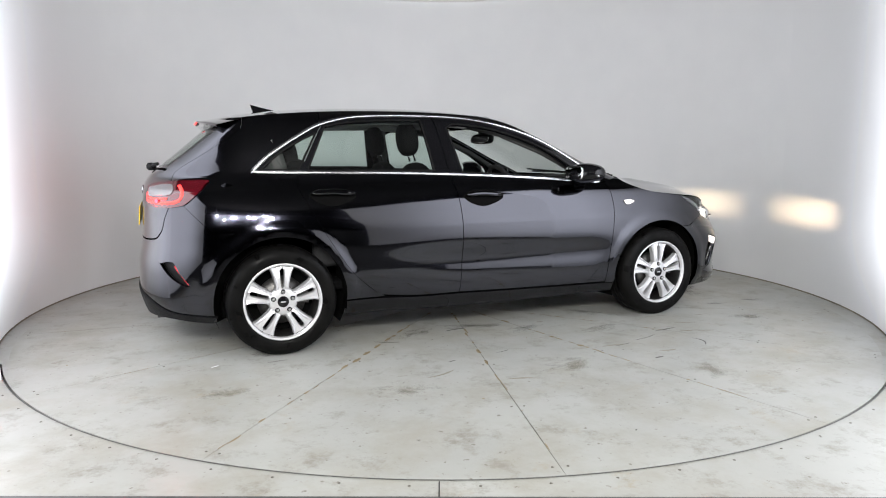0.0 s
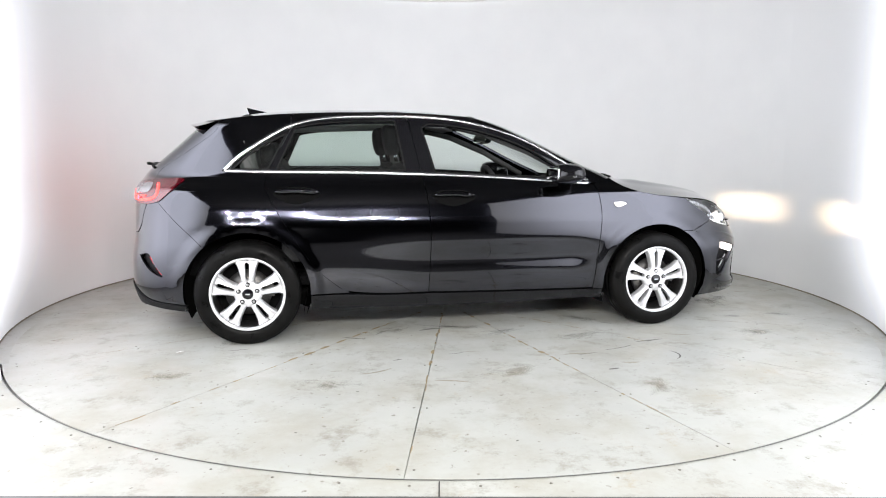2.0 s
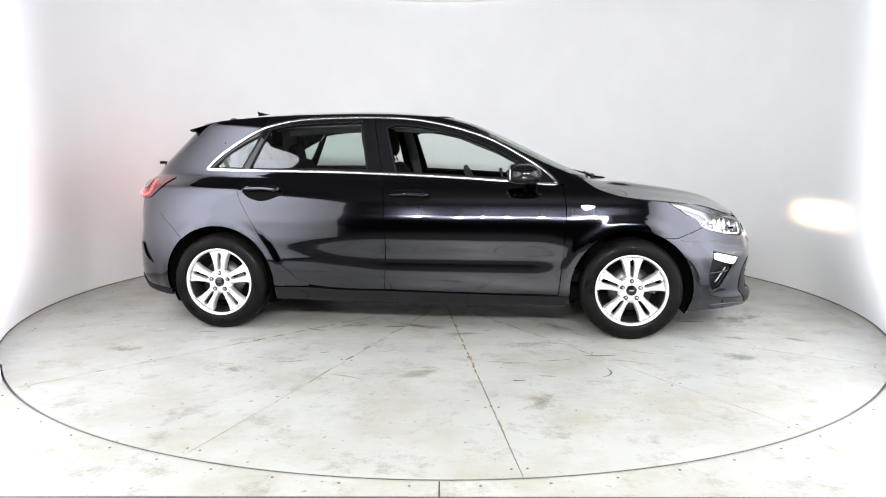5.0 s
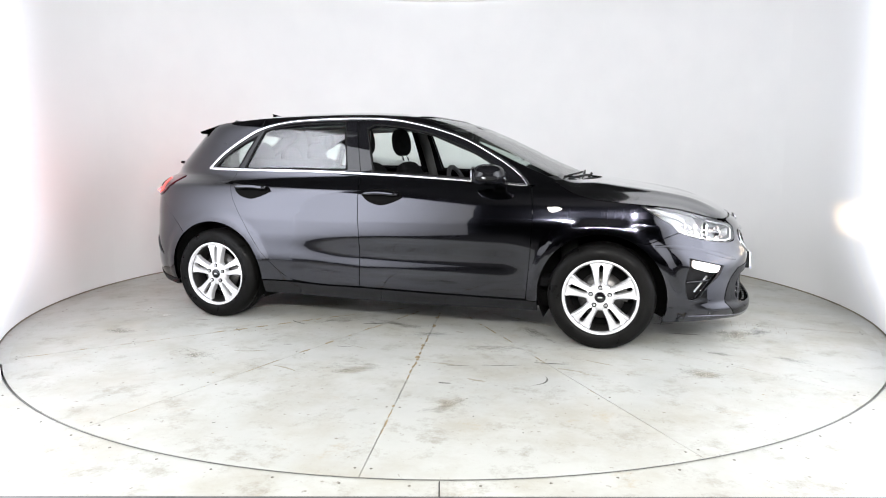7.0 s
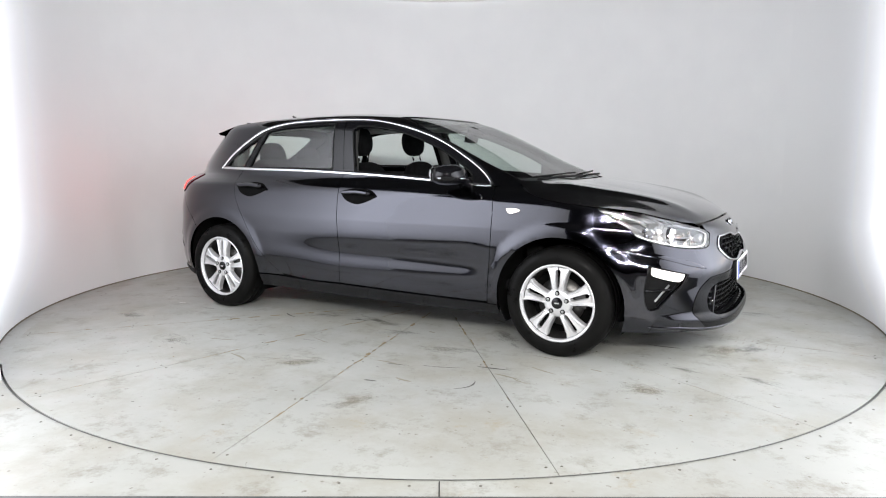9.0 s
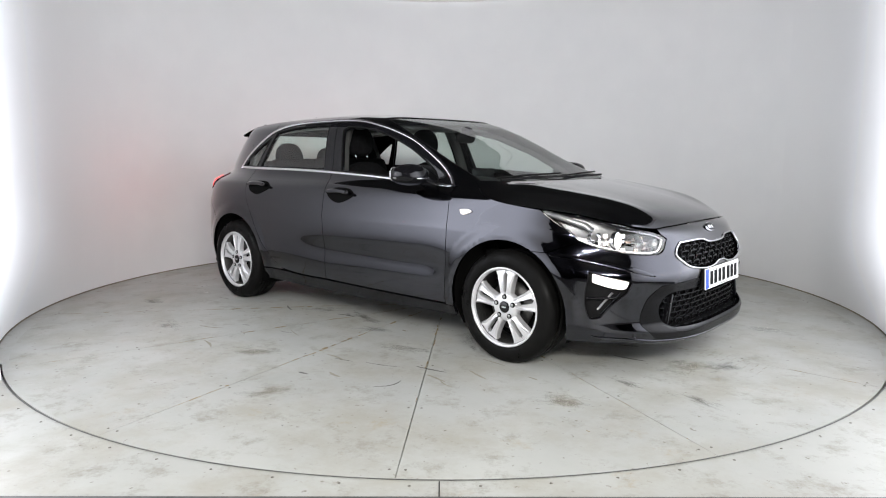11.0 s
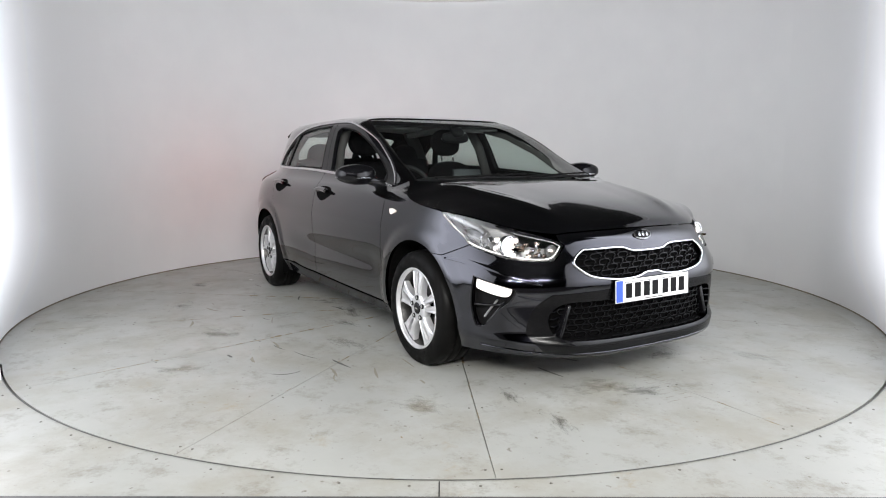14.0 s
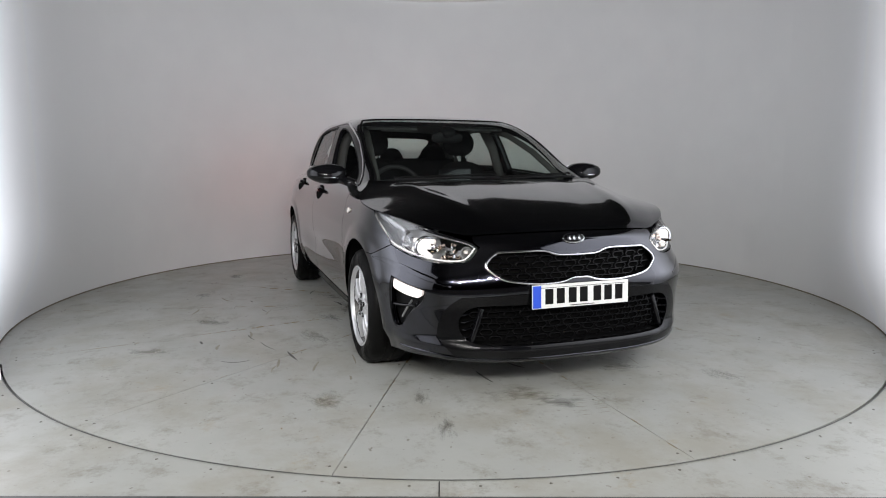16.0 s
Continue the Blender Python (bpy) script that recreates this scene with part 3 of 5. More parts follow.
# ---- turntable: wedge-shaped plates that turn with the car ----
table = tagged(new("turntable"), "pale grey painted steel turntable with stained radial joints", "turntable")
SEAMS = [-1, -28, -52.5, -78.3, -104, -131, -156.7, -183, -210, -237, -264, -291, -318]
for i, a1 in enumerate(SEAMS):
    a0 = SEAMS[(i + 1) % len(SEAMS)] - (360 if i == len(SEAMS) - 1 else 0)
    n = 16
    gap = .0023
    mid = radians((a0 + a1) / 2)
    shift = Vector((math.cos(mid), math.sin(mid), 0)) * (gap / math.sin(radians(a1 - a0) / 2))
    verts = [tuple(shift)]
    rings = [.3, .8, 1.4, 2.0, 2.5, TABLE_R - gap]
    for r in rings:
        for k in range(n + 1):
            a = radians(a0 + (a1 - a0) * k / n)
            verts.append(tuple(Vector((r * math.cos(a), r * math.sin(a), 0)) + (shift if r < 2.8 else shift * .5)))
    faces = [(0, 1 + k, 2 + k) for k in range(n)]
    for q in range(len(rings) - 1):
        b = 1 + q * (n + 1)
        faces += [(b + k, b + n + 1 + k, b + n + 2 + k, b + k + 1) for k in range(n)]
    last = 1 + (len(rings) - 1) * (n + 1)
    top = len(verts)
    edge = [0] + [1 + q * (n + 1) for q in range(len(rings))] + [last + k for k in range(1, n + 1)] + [1 + q * (n + 1) + n for q in range(len(rings) - 2, -1, -1)]
    verts += [(verts[e][0], verts[e][1], -.02) for e in edge]
    m = len(edge)
    faces += [(edge[k], top + k, top + (k + 1) % m, edge[(k + 1) % m]) for k in range(m)]
    part("plate", (verts, faces), TABLE_PAINT, table, smooth=False)
    # rust and grime that has crept along the joint
    rr = random.Random(i)
    a = radians(a1)
    ca, sa = math.cos(a), math.sin(a)
    r = .35
    sv, sf = [], []
    heavy = 1.0 if i in (3, 4, 5) else .55
    while r < 2.75:
        l = rr.uniform(.03, .12)
        if rr.random() < (.75 if r < 2.0 else .35) * heavy + .1:
            w = rr.uniform(.004, .012) * (1.2 if r < 1.7 else .6) * heavy
            side = rr.uniform(-.006, .006)
            k = len(sv)
            m = 7
            for j in range(m):
                t = 2 * math.pi * j / m
                x, y = r + l / 2 * (1 + math.cos(t)) * rr.uniform(.8, 1.1), side + w * math.sin(t) * rr.uniform(.5, 1.4)
                sv.append((x * ca - y * sa, x * sa + y * ca, .0012))
            sf.append(tuple(range(k, k + m)))
        r += l * rr.uniform(.7, 1.6)
    tagged(part("rust_streak", (sv, sf), RUST, table, "yellow-brown rust along the joint", smooth=False), kind="stuff")
    for r in (1.6, 2.23, 2.84):
        for d in (-.03, .03):
            ob = new("bolt", bolt_me)
            ob.parent, ob.location = table, (r * ca - d * sa, r * sa + d * ca, 0)
# scuffs, drips and spots on the plates
def smear(x, y, length, width, turn, bend, mat, name, seed):
    rr = random.Random(seed)
    n = 14
    v, f = [], []
    for k in range(n + 1):
        t = k / n - .5
        w = width * (1 - (2 * t) ** 2) ** .5 * rr.uniform(.55, 1.0) + .0006
        px, py = t * length, bend * (t * t - .25) * length
        v += [(px, py - w / 2, 0), (px, py + w / 2, 0)]
    f = [(2 * k, 2 * k + 2, 2 * k + 3, 2 * k + 1) for k in range(n)]
    part(name, moved((v, f), pose(x, y, .0016, 0, 0, turn)), mat, table, smooth=False)


for k, (x, y, l, w, a, b) in enumerate(((1.02, -1.62, .17, .012, 75, .9), (.78, -1.42, .22, .008, 18, .2), (1.75, -.42, .20, .018, 4, .1), (1.62, -.18, .14, .02, 20, .3), (-.55, -1.42, .06, .012, 20, 0),
                                       (.55, -1.5, .14, .008, 12, .2), (-1.45, -1.05, .12, .008, 8, 0), (1.55, .3, .16, .015, 8, 0), (-.2, -1.35, .10, .008, 15, .4))):
    smear(x, y, l, w, a, b, SCUFF, "scuff_mark", k)
for k in range(40):
    a, r = radians(rng.uniform(-175, 25)), rng.uniform(.9, 2.75)
    smear(r * math.cos(a), r * math.sin(a), rng.uniform(.006, .02), rng.uniform(.004, .009), rng.uniform(0, 180), 0, SCUFF if k % 3 else RUST, "spot", k + 50)
for k in range(46):
    a, r = radians(rng.uniform(-180, 180)), rng.uniform(.75, 1.95)
    smear(r * math.cos(a), r * math.sin(a), rng.uniform(.04, .20), rng.uniform(.006, .024), rng.uniform(-25, 25), rng.uniform(-.4, .4), GRIME if k % 4 else SCUFF, "grime_mark", k + 300)
for k in range(9):
    smear(2.02 + .045 * k, .035 - .018 * k, .06, .004, 84, 0, GRIME, "tyre_print", k + 200)
    smear(2.02 + .045 * k, -.055 - .018 * k, .06, .004, 84, 0, GRIME, "tyre_print", k + 220)
smear(-1.78, -1.02, .05, .018, 35, 0, PAPER, "paper_scrap", 7)


def stain_material(name, colour, rough, scale):
    """A thin stain with a ragged, fading outline: its disc is one unit wide in its own space."""
    m = material(name, colour, rough, spec=0.4)
    nt = m.node_tree
    co = nt.nodes.new("ShaderNodeTexCoord")
    ln = nt.nodes.new("ShaderNodeVectorMath")
    ln.operation = "LENGTH"
    nt.links.new(co.outputs["Object"], ln.inputs[0])
    n = nt.nodes.new("ShaderNodeTexNoise")
    n.inputs["Scale"].default_value, n.inputs["Detail"].default_value, n.inputs["Roughness"].default_value = scale, 8, .72
    tr = nt.nodes.new("ShaderNodeMapping")
    oi = nt.nodes.new("ShaderNodeObjectInfo")
    sc = nt.nodes.new("ShaderNodeMath")
    sc.operation, sc.inputs[1].default_value = "MULTIPLY", 37.0
    nt.links.new(oi.outputs["Random"], sc.inputs[0])
    nt.links.new(sc.outputs[0], tr.inputs["Location"])
    nt.links.new(co.outputs["Object"], tr.inputs["Vector"])
    nt.links.new(tr.outputs[0], n.inputs["Vector"])
    fall = nt.nodes.new("ShaderNodeMapRange")
    fall.inputs["From Min"].default_value, fall.inputs["From Max"].default_value = .5, 0.0
    fall.inputs["To Min"].default_value, fall.inputs["To Max"].default_value = -.34, .16
    nt.links.new(ln.outputs["Value"], fall.inputs["Value"])
    add = nt.nodes.new("ShaderNodeMath")
    nt.links.new(fall.outputs[0], add.inputs[0])
    nt.links.new(n.outputs["Fac"], add.inputs[1])
    cut = nt.nodes.new("ShaderNodeMapRange")
    cut.inputs["From Min"].default_value, cut.inputs["From Max"].default_value, cut.inputs["To Max"].default_value = .46, .80, .55
    nt.links.new(add.outputs[0], cut.inputs["Value"])
    nt.links.new(cut.outputs[0], nt.nodes["Principled BSDF"].inputs["Alpha"])
    return m


OIL = stain_material("oily_stain", (0.13, 0.12, 0.10), .35, 6.0)
MUD = stain_material("brown_dirt_stain", (0.29, 0.255, 0.18), .6, 5.0)
disc = mesh_of("stain", [(.5 * math.cos(2 * math.pi * k / 24), .5 * math.sin(2 * math.pi * k / 24), 0) for k in range(24)], [tuple(range(24))], OIL, False)
disc_mud = mesh_of("stain_mud", [(.5 * math.cos(2 * math.pi * k / 24), .5 * math.sin(2 * math.pi * k / 24), 0) for k in range(24)], [tuple(range(24))], MUD, False)
# bearing on the table, radius, length, width, turn
for k, (a, rr_, l, w, turn, dark) in enumerate(((10, 1.87, .60, .34, 80, 1), (-6, 2.2, .62, .45, 70, 1), (-20, 2.45, .62, .22, -20, 1), (-23, 2.1, .5, .18, -22, 1), (12, 1.6, .7, .4, 20, 1), (-20, 1.5, .5, .3, -30, 1), (-78, .95, .8, .3, 10, 1), (-100, .75, 1.0, .35, -12, 1), (-125, .95, .7, .3, 30, 1),
                                               (-150, 1.7, .6, .35, 60, 1), (-40, 1.1, .9, .28, -45, 1), (-60, 1.3, .7, .3, 12, 0), (-90, 1.75, .8, .5, 20, 0), (-118, 2.0, .7, .4, -20, 0), (-10, 2.1, .8, .5, 70, 0),
                                               (25, 1.6, .9, .5, -30, 0), (-140, 2.3, .6, .4, 0, 0), (-35, 2.2, .7, .4, 15, 0), (-72, 2.2, .5, .4, 50, 0), (20, 2.3, .7, .35, 10, 0))):
    ob = new("stain", disc if dark else disc_mud)
    ob.parent = table
    ob.matrix_basis = pose(rr_ * math.cos(radians(a)), rr_ * math.sin(radians(a)), .0014 + .0001 * k, 0, 0, turn) @ Matrix.Diagonal((l, w, 1, 1))

# spotlights on the beam over the opening, aimed into the booth
lit_spot = glowing("lit_spot", (1, .985, .96), SPOT_STRENGTH)
for k in range(8):
    x = -1.6 + 3.2 * (k + .5) / 8 + (.06 if k % 3 else -.05)
    spot = tagged(new("spotlight"), "small lit black spotlight on a hanging bar", "spotlight", "spotlights over the opening")
    spot.matrix_world = pose(x, -5.75 - (.4 if k % 2 else 0), 2.35 - (.12 if k % 3 else 0), 75, 0, x * 4)
    part("can", lathe([(.055, .06), (.055, -.10), (.048, -.10), (.045, -.05), (0, -.05)], 20, "z"), BLACK_PLASTIC, spot)
    part("lamp", lathe([(0, -.090), (.034, -.089)], 16, "z"), lit_spot, spot)
    drop = WALL_H + .12 - spot.matrix_world.translation.z - .07
    part("bracket", tube([(0, .05, 0), (0, .10, .03), (0, .10 + drop * .966, .03 + drop * .259)], .012, 8), BLACK_PLASTIC, spot)


# ---- the car ----
car = tagged(new("car"), "dark blue-black five-door hatchback with lit headlamps and an open driver's window", "car")


def lo(x, z):
    return (u_at_x(x, z), z)


def hi(x, z):
    return (u_at_x(x, z, True), z)


def arc(wx, a0, a1, r=.372, n=22):
    return [lo(wx + r * math.cos(radians(a0 + (a1 - a0) * i / n)), WHEEL_Z + r * math.sin(radians(a0 + (a1 - a0) * i / n))) for i in range(n + 1)]


def line(*runs):
    """A closed outline out of smooth runs that meet in corners."""
    out = []
    for r in runs:
        s = spline(r)
        out += s if not out or math.dist(out[-1], s[0]) > .004 else s[1:]
    if math.dist(out[0], out[-1]) < .004:
        out.pop()
    return out


belt = curve((-1.45, -1.0, -.64, -.28, .085, .447, .81, .9), (1.045, 1.038, 1.034, 1.023, 1.008, .987, .961, .955))
rail = curve((-1.45, -1.3, -1.1, -.8, -.45, -.2, 0.02), (1.366, 1.380, 1.397, 1.411, 1.416, 1.410, 1.394))
DOOR_FRONT = [lo(.881, .272), lo(.91, .592), lo(.919, .77), lo(.908, .892), lo(.895, .957)]
DOOR_SPLIT = [lo(-.223, .285), lo(-.211, .596), lo(-.224, .842), lo(-.249, 1.023)]
DOOR_REAR = [lo(-.226, .285), lo(-.498, .286), lo(-.714, .306), lo(-.784, .337), lo(-.919, .459), lo(-1.017, .598), lo(-1.102, .74), lo(-1.179, .878), lo(-1.212, .964), lo(-1.192, 1.038)]
LAMP_TIP = lo(1.525, .858)
BONNET_SHUT = [lo(1.02, .994), lo(1.06, .965), lo(1.131, .926), lo(1.267, .889), LAMP_TIP]
LAMP_LOW = [LAMP_TIP, (.920, .815), (.843, .76), (.806, .705), (.717, .668), (.606, .645), (.520, .640), (.470, .650), (.440, .680), (.416, .714)]
LAMP_TOP = [(.416, .714), (.440, .737), (.531, .772), (.653, .802), (.782, .835), (.890, .850), LAMP_TIP]
BUMP_LINE = [(.806, .705), lo(1.586, .64)]
BUMP_REAR = [lo(-1.575, .61), (4.23, .868)]


def both(name, outline, mat, label="", **kw):
    g = patch(outline, **kw)
    r = part(name, g, mat, car, label)
    l = part(name, mirrored(g), mat, car, label)
    return r, l


def across(name, outline, mat, label="", parent=None, **kw):
    g = patch(outline, **kw)
    return part(name, joined(g, mirrored(g)), mat, parent or car, label)


# front wings
both("front_wing", line(BONNET_SHUT, LAMP_LOW[:4], BUMP_LINE, arc(WHEEL_X, 61, 184), [lo(.955, .288), lo(.95, .262)], [lo(.95, .262), lo(.881, .262)], DOOR_FRONT, [lo(.895, .957), lo(1.02, .994)]), PAINT)
# doors
FDOOR = line(DOOR_FRONT[::-1], [lo(.881, .272), lo(.3, .276), lo(-.223, .285)], DOOR_SPLIT, [lo(x, belt(x)) for x in (-.249, -.1, .1, .3, .5, .7, .895)])
RDOOR = line(DOOR_SPLIT[::-1], DOOR_REAR, [lo(x, belt(x)) for x in (-1.192, -1.0, -.8, -.6, -.4, -.249)])
fdoor_r, fdoor_l = both("front_door", FDOOR, PAINT)
rdoor_r, rdoor_l = both("rear_door", RDOOR, PAINT)
# sills
both("sill", line([lo(.95, .262), lo(.95, .20)], [lo(.95, .20), lo(0, .185), lo(-.955, .20)], [lo(-.955, .20), lo(-.955, .289)], [lo(-.955, .289), lo(-.86, .289), lo(-.72, .288), lo(-.5, .277), lo(-.22, .276)], [lo(-.22, .276), lo(.3, .267), lo(.95, .262)]), BLACK_GLOSS, "dark sill")
# quarter panels
CUT = [(4.18, 1.360), (4.125, 1.294), (4.182, 1.206), (4.253, 1.099), (4.285, 1.045), (4.292, .95), (4.30, .862)]
QUARTER = line([lo(-1.05, 1.40), lo(-1.2, 1.389), lo(-1.3, 1.38), (4.18, 1.360)], CUT, [(4.30, .862), (4.23, .868)], BUMP_REAR[::-1], arc(-WHEEL_X, 130, 2), [lo(-.953, .328), lo(-.955, .297)], [lo(-.955, .297), lo(-.80, .298), lo(-.722, .299)],
               [lo(-.722, .305), lo(-.79, .341), lo(-.924, .464)] + DOOR_REAR[5:], [lo(-1.192, 1.038), lo(-1.3, 1.036), lo(-1.455, 1.040)],
               [lo(-1.455, 1.040), lo(-1.375, 1.121), lo(-1.269, 1.197), lo(-1.163, 1.263), lo(-1.05, 1.323)], [lo(-1.05, 1.323), lo(-1.05, 1.40)])
both("quarter_panel", QUARTER, PAINT, gap=.0)
# roof sides and windscreen pillars
DAYLIGHT = [(-1.05, 1.323), (-1.02, 1.336), (-.875, 1.368), (-.653, 1.386), (-.327, 1.390), (-.096, 1.379), (.09, 1.350), (.275, 1.304), (.458, 1.238), (.638, 1.142), (.779, 1.051), (.875, .960)]
EDGE_U = .70
both("side_frame", line([hi(x, z) for x, z in spline(DAYLIGHT, .03)], [hi(.875, .960), hi(.96, .966), (EDGE_U, .972)], [(EDGE_U, .972), (EDGE_U, 1.2), (EDGE_U, 1.392)],
                        [(EDGE_U, 1.392)] + [hi(x, rail(x)) for x in (-.1, -.3, -.6, -.85, -1.05)], [hi(-1.05, 1.40), hi(-1.05, 1.323)]), PAINT, upper=True, gap=0, grid=.02)

# window frames of the doors, and panes
B0, B1 = (-.249, 1.023), (-.322, 1.385)
FGLASS = [(-.160, 1.035), (-.236, 1.318), (-.20, 1.338), (-.10, 1.338), (.089, 1.311), (.273, 1.261), (.456, 1.190), (.599, 1.110), (.70, 1.04), (.735, .985)]
RGLASS = [(-1.142, 1.052), (-1.02, 1.312), (-.90, 1.337), (-.70, 1.355), (-.405, 1.366), (-.350, 1.048)]
QGLASS = [(-1.405, 1.058), (-1.30, 1.148), (-1.19, 1.218), (-1.075, 1.275), (-1.195, 1.055)]


def ring(pts):
    """A smooth line through (x, z), laid on the upper skin."""
    return [hi(*p) for p in spline(list(pts), .03)]


FHOLE = line(ring(FGLASS[:2]), ring(FGLASS[1:]), ring([(.735, .985), (.3, 1.012), (-.160, 1.035)]))
RHOLE = line(ring(RGLASS[:2]), ring(RGLASS[1:5]), ring(RGLASS[4:]), ring([(-.350, 1.048), (-.7, 1.052), (-1.142, 1.052)]))
QHOLE = line(ring(QGLASS[:4]), ring(QGLASS[3:]), ring([(-1.195, 1.055), (-1.405, 1.058)]))
BELT_F = [(x, belt(x)) for x in (.7, .5, .3, .1, -.1)] + [B0]
BELT_R = [(x, belt(x)) for x in (-.4, -.6, -.8, -1.0)] + [(-1.192, 1.038)]
C_LINE = [(-1.192, 1.038), (-1.06, 1.285), (-1.02, 1.333)]
FFRAME = line(ring([B0, B1]), ring([B1] + DAYLIGHT[5:]), ring([(.875, .960)] + BELT_F))
RFRAME = line(ring(C_LINE), ring([(-1.02, 1.333)] + DAYLIGHT[2:4] + [B1]), ring([B1, B0]), ring([B0] + BELT_R))
QFRAME = line(ring(C_LINE), ring([(-1.02, 1.333), (-1.05, 1.323), (-1.163, 1.263), (-1.269, 1.197), (-1.375, 1.121), (-1.455, 1.040)]), ring([(-1.455, 1.040), (-1.3, 1.036), (-1.192, 1.038)]))
for frame_line, hole, doors, nm, panes in ((FFRAME, FHOLE, (fdoor_r, fdoor_l), "window_frame", (False, True)), (RFRAME, RHOLE, (rdoor_r, rdoor_l), "window_frame", (True, True)), (QFRAME, QHOLE, (car, car), "quarter_light", (True, True))):
    g = patch(frame_line, (hole,), upper=True, out=-.004, grid=.02, gap=.0015, flange=.03, hole_flange=.03)
    pane = patch(hole, upper=True, out=-.012, gap=-.004, flange=0, grid=.03)
    for k, (d, mk) in enumerate(zip(doors, (lambda q: q, mirrored))):
        f = part(nm, mk(g), BLACK_GLOSS, d, "gloss black window surround")
        if panes[k]:
            p = part("pane", mk(pane), TINT, f if d is car else d, "green-tinted pane")
            p.visible_shadow = False
    s = strip(hole, .012, .004, True, True, -.004)
    for d, mk in zip(doors, (lambda q: q, mirrored)):
        part("window_seal", mk(s), SEAL, d)

# bright strips round the side windows
TOPLINE = spline([hi(*p) for p in spline([(-1.457, 1.043), (-1.375, 1.123), (-1.269, 1.199), (-1.163, 1.265), (-1.05, 1.323)] + DAYLIGHT[2:], .03)])
BELTLINE = spline([hi(x, belt(x) + .002) for x in (-1.452, -1.3, -1.1, -.9, -.7, -.5, -.3, -.1, .1, .3, .5, .7, .865)])
for g, nm in ((strip(TOPLINE, .020, .009, True), "chrome_arch"), (strip(BELTLINE, .021, .010, True, taper=3), "chrome_waist")):
    part(nm, g, SATIN, car, "bright chrome strip")
    part(nm, mirrored(g), SATIN, car, "bright chrome strip")


def coons(c0, c1, d0, d1, nr, nq, tweak=None):
    """A panel across the car from its front, rear, centre and side lines (functions of 0..1)."""
    p00, p01, p10, p11 = (Vector(v) for v in (c0(0), c0(1), c1(0), c1(1)))
    verts, faces = [], []
    for i in range(nr + 1):
        r = i / nr
        for j in range(-nq, nq + 1):
            q = abs(j) / nq
            w = q ** 3.4
            a = (1 - r) ** 2.5
            p = a * Vector(c0(q)) + (1 - a) * Vector(c1(q)) + (1 - w) * Vector(d0(r)) + w * Vector(d1(r)) - (a * ((1 - w) * p00 + w * p01) + (1 - a) * ((1 - w) * p10 + w * p11))
            if tweak:
                p = tweak(p, r, q)
            verts.append((p.x, p.y if j >= 0 else -p.y, p.z))
    m = 2 * nq + 1
    for i in range(nr):
        for j in range(m - 1):
            faces.append((i * m + j, i * m + j + 1, (i + 1) * m + j + 1, (i + 1) * m + j))
    return verts, faces


def along(pts):
    """A function of 0..1 along 3D points, by length."""
    pts = [Vector(p) for p in pts]
    acc = [0]
    for a, b in zip(pts, pts[1:]):
        acc.append(acc[-1] + (b - a).length)

    def f(t):
        s = min(max(t, 0), 1) * acc[-1]
        i = 0
        while i < len(acc) - 2 and s > acc[i + 1]:
            i += 1
        k = (s - acc[i]) / (acc[i + 1] - acc[i])
        return pts[i].lerp(pts[i + 1], k)
    return f


def flip(v):
    return (v[0], abs(v[1]), v[2])


# bonnet
front_edge = [flip(skin(*p)) for p in spline([(0.0, .778), (.2, .776), (.36, .771), (.44, .766), (.531, .779), (.60, .794)], .01)]
side_edge = [flip(skin(*p)) for p in spline([(.60, .793), (.653, .806), (.782, .839), (.890, .854), (LAMP_TIP[0], .862)] + BONNET_SHUT[::-1][1:], .01)]
cowl = [(1.235 - .215 * (k / 12) ** 2.4, .772 * k / 12, .985 + .009 * (k / 12) ** 4) for k in range(13)]
mid_z = curve((1.235, 1.34, 1.55, 1.76, 1.90, 1.97, 2.02, 2.05), (.987, .974, .940, .899, .858, .830, .804, .778))
centre = [(2.05 - .815 * (k / 24), 0, mid_z(2.05 - .815 * (k / 24))) for k in range(25)]


def bonnet_crease(p, r, q):
    line_y = .40 + .22 * r
    d = (p.y - line_y) / .055
    p.z += .013 * step(.3, .65, q) * step(1.0, .65, q) * step(0, .3, r) * step(1.0, .8, r)
    p.z += .010 * math.exp(-d * d) * step(0, .25, r) * step(1.0, .85, r) * (1 - q ** 8)
    return p


bonnet = part("bonnet", coons(along(front_edge), along(cowl), along(centre), along(side_edge), 46, 34, bonnet_crease), PAINT, car)
# roof
roof_front = [flip(skin(*p, True)) for p in spline([(0.0, 1.400), (.3, 1.399), (.6, 1.395), (EDGE_U, 1.392)], .02)]
roof_side = [flip(skin(EDGE_U, 1.392, True))] + [flip(skin(*hi(x, rail(x)), True)) for x in (-.06, -.12, -.2, -.3, -.4, -.5, -.6, -.7, -.8, -.9, -1.0, -1.1, -1.2, -1.3, -1.4)]
ry, rz = roof_side[-1][1], roof_side[-1][2]
roof_rear = [(-1.47 + .07 * (k / 12) ** 2, ry * k / 12, 1.402 - (1.402 - rz) * (k / 12) ** 2.2) for k in range(13)]
top_z = curve((-1.47, -1.1, -.8, -.45, -.2, 0, .15), (1.402, 1.440, 1.452, 1.455, 1.445, 1.425, 1.400))
roof_mid = [(skin(0, 1.4, True)[0] * (1 - k / 24) - 1.47 * k / 24, 0, top_z(skin(0, 1.4, True)[0] * (1 - k / 24) - 1.47 * k / 24)) for k in range(25)]
part("roof", coons(along(roof_front), along(roof_rear), along(roof_mid), along(roof_side), 40, 24), PAINT, car)
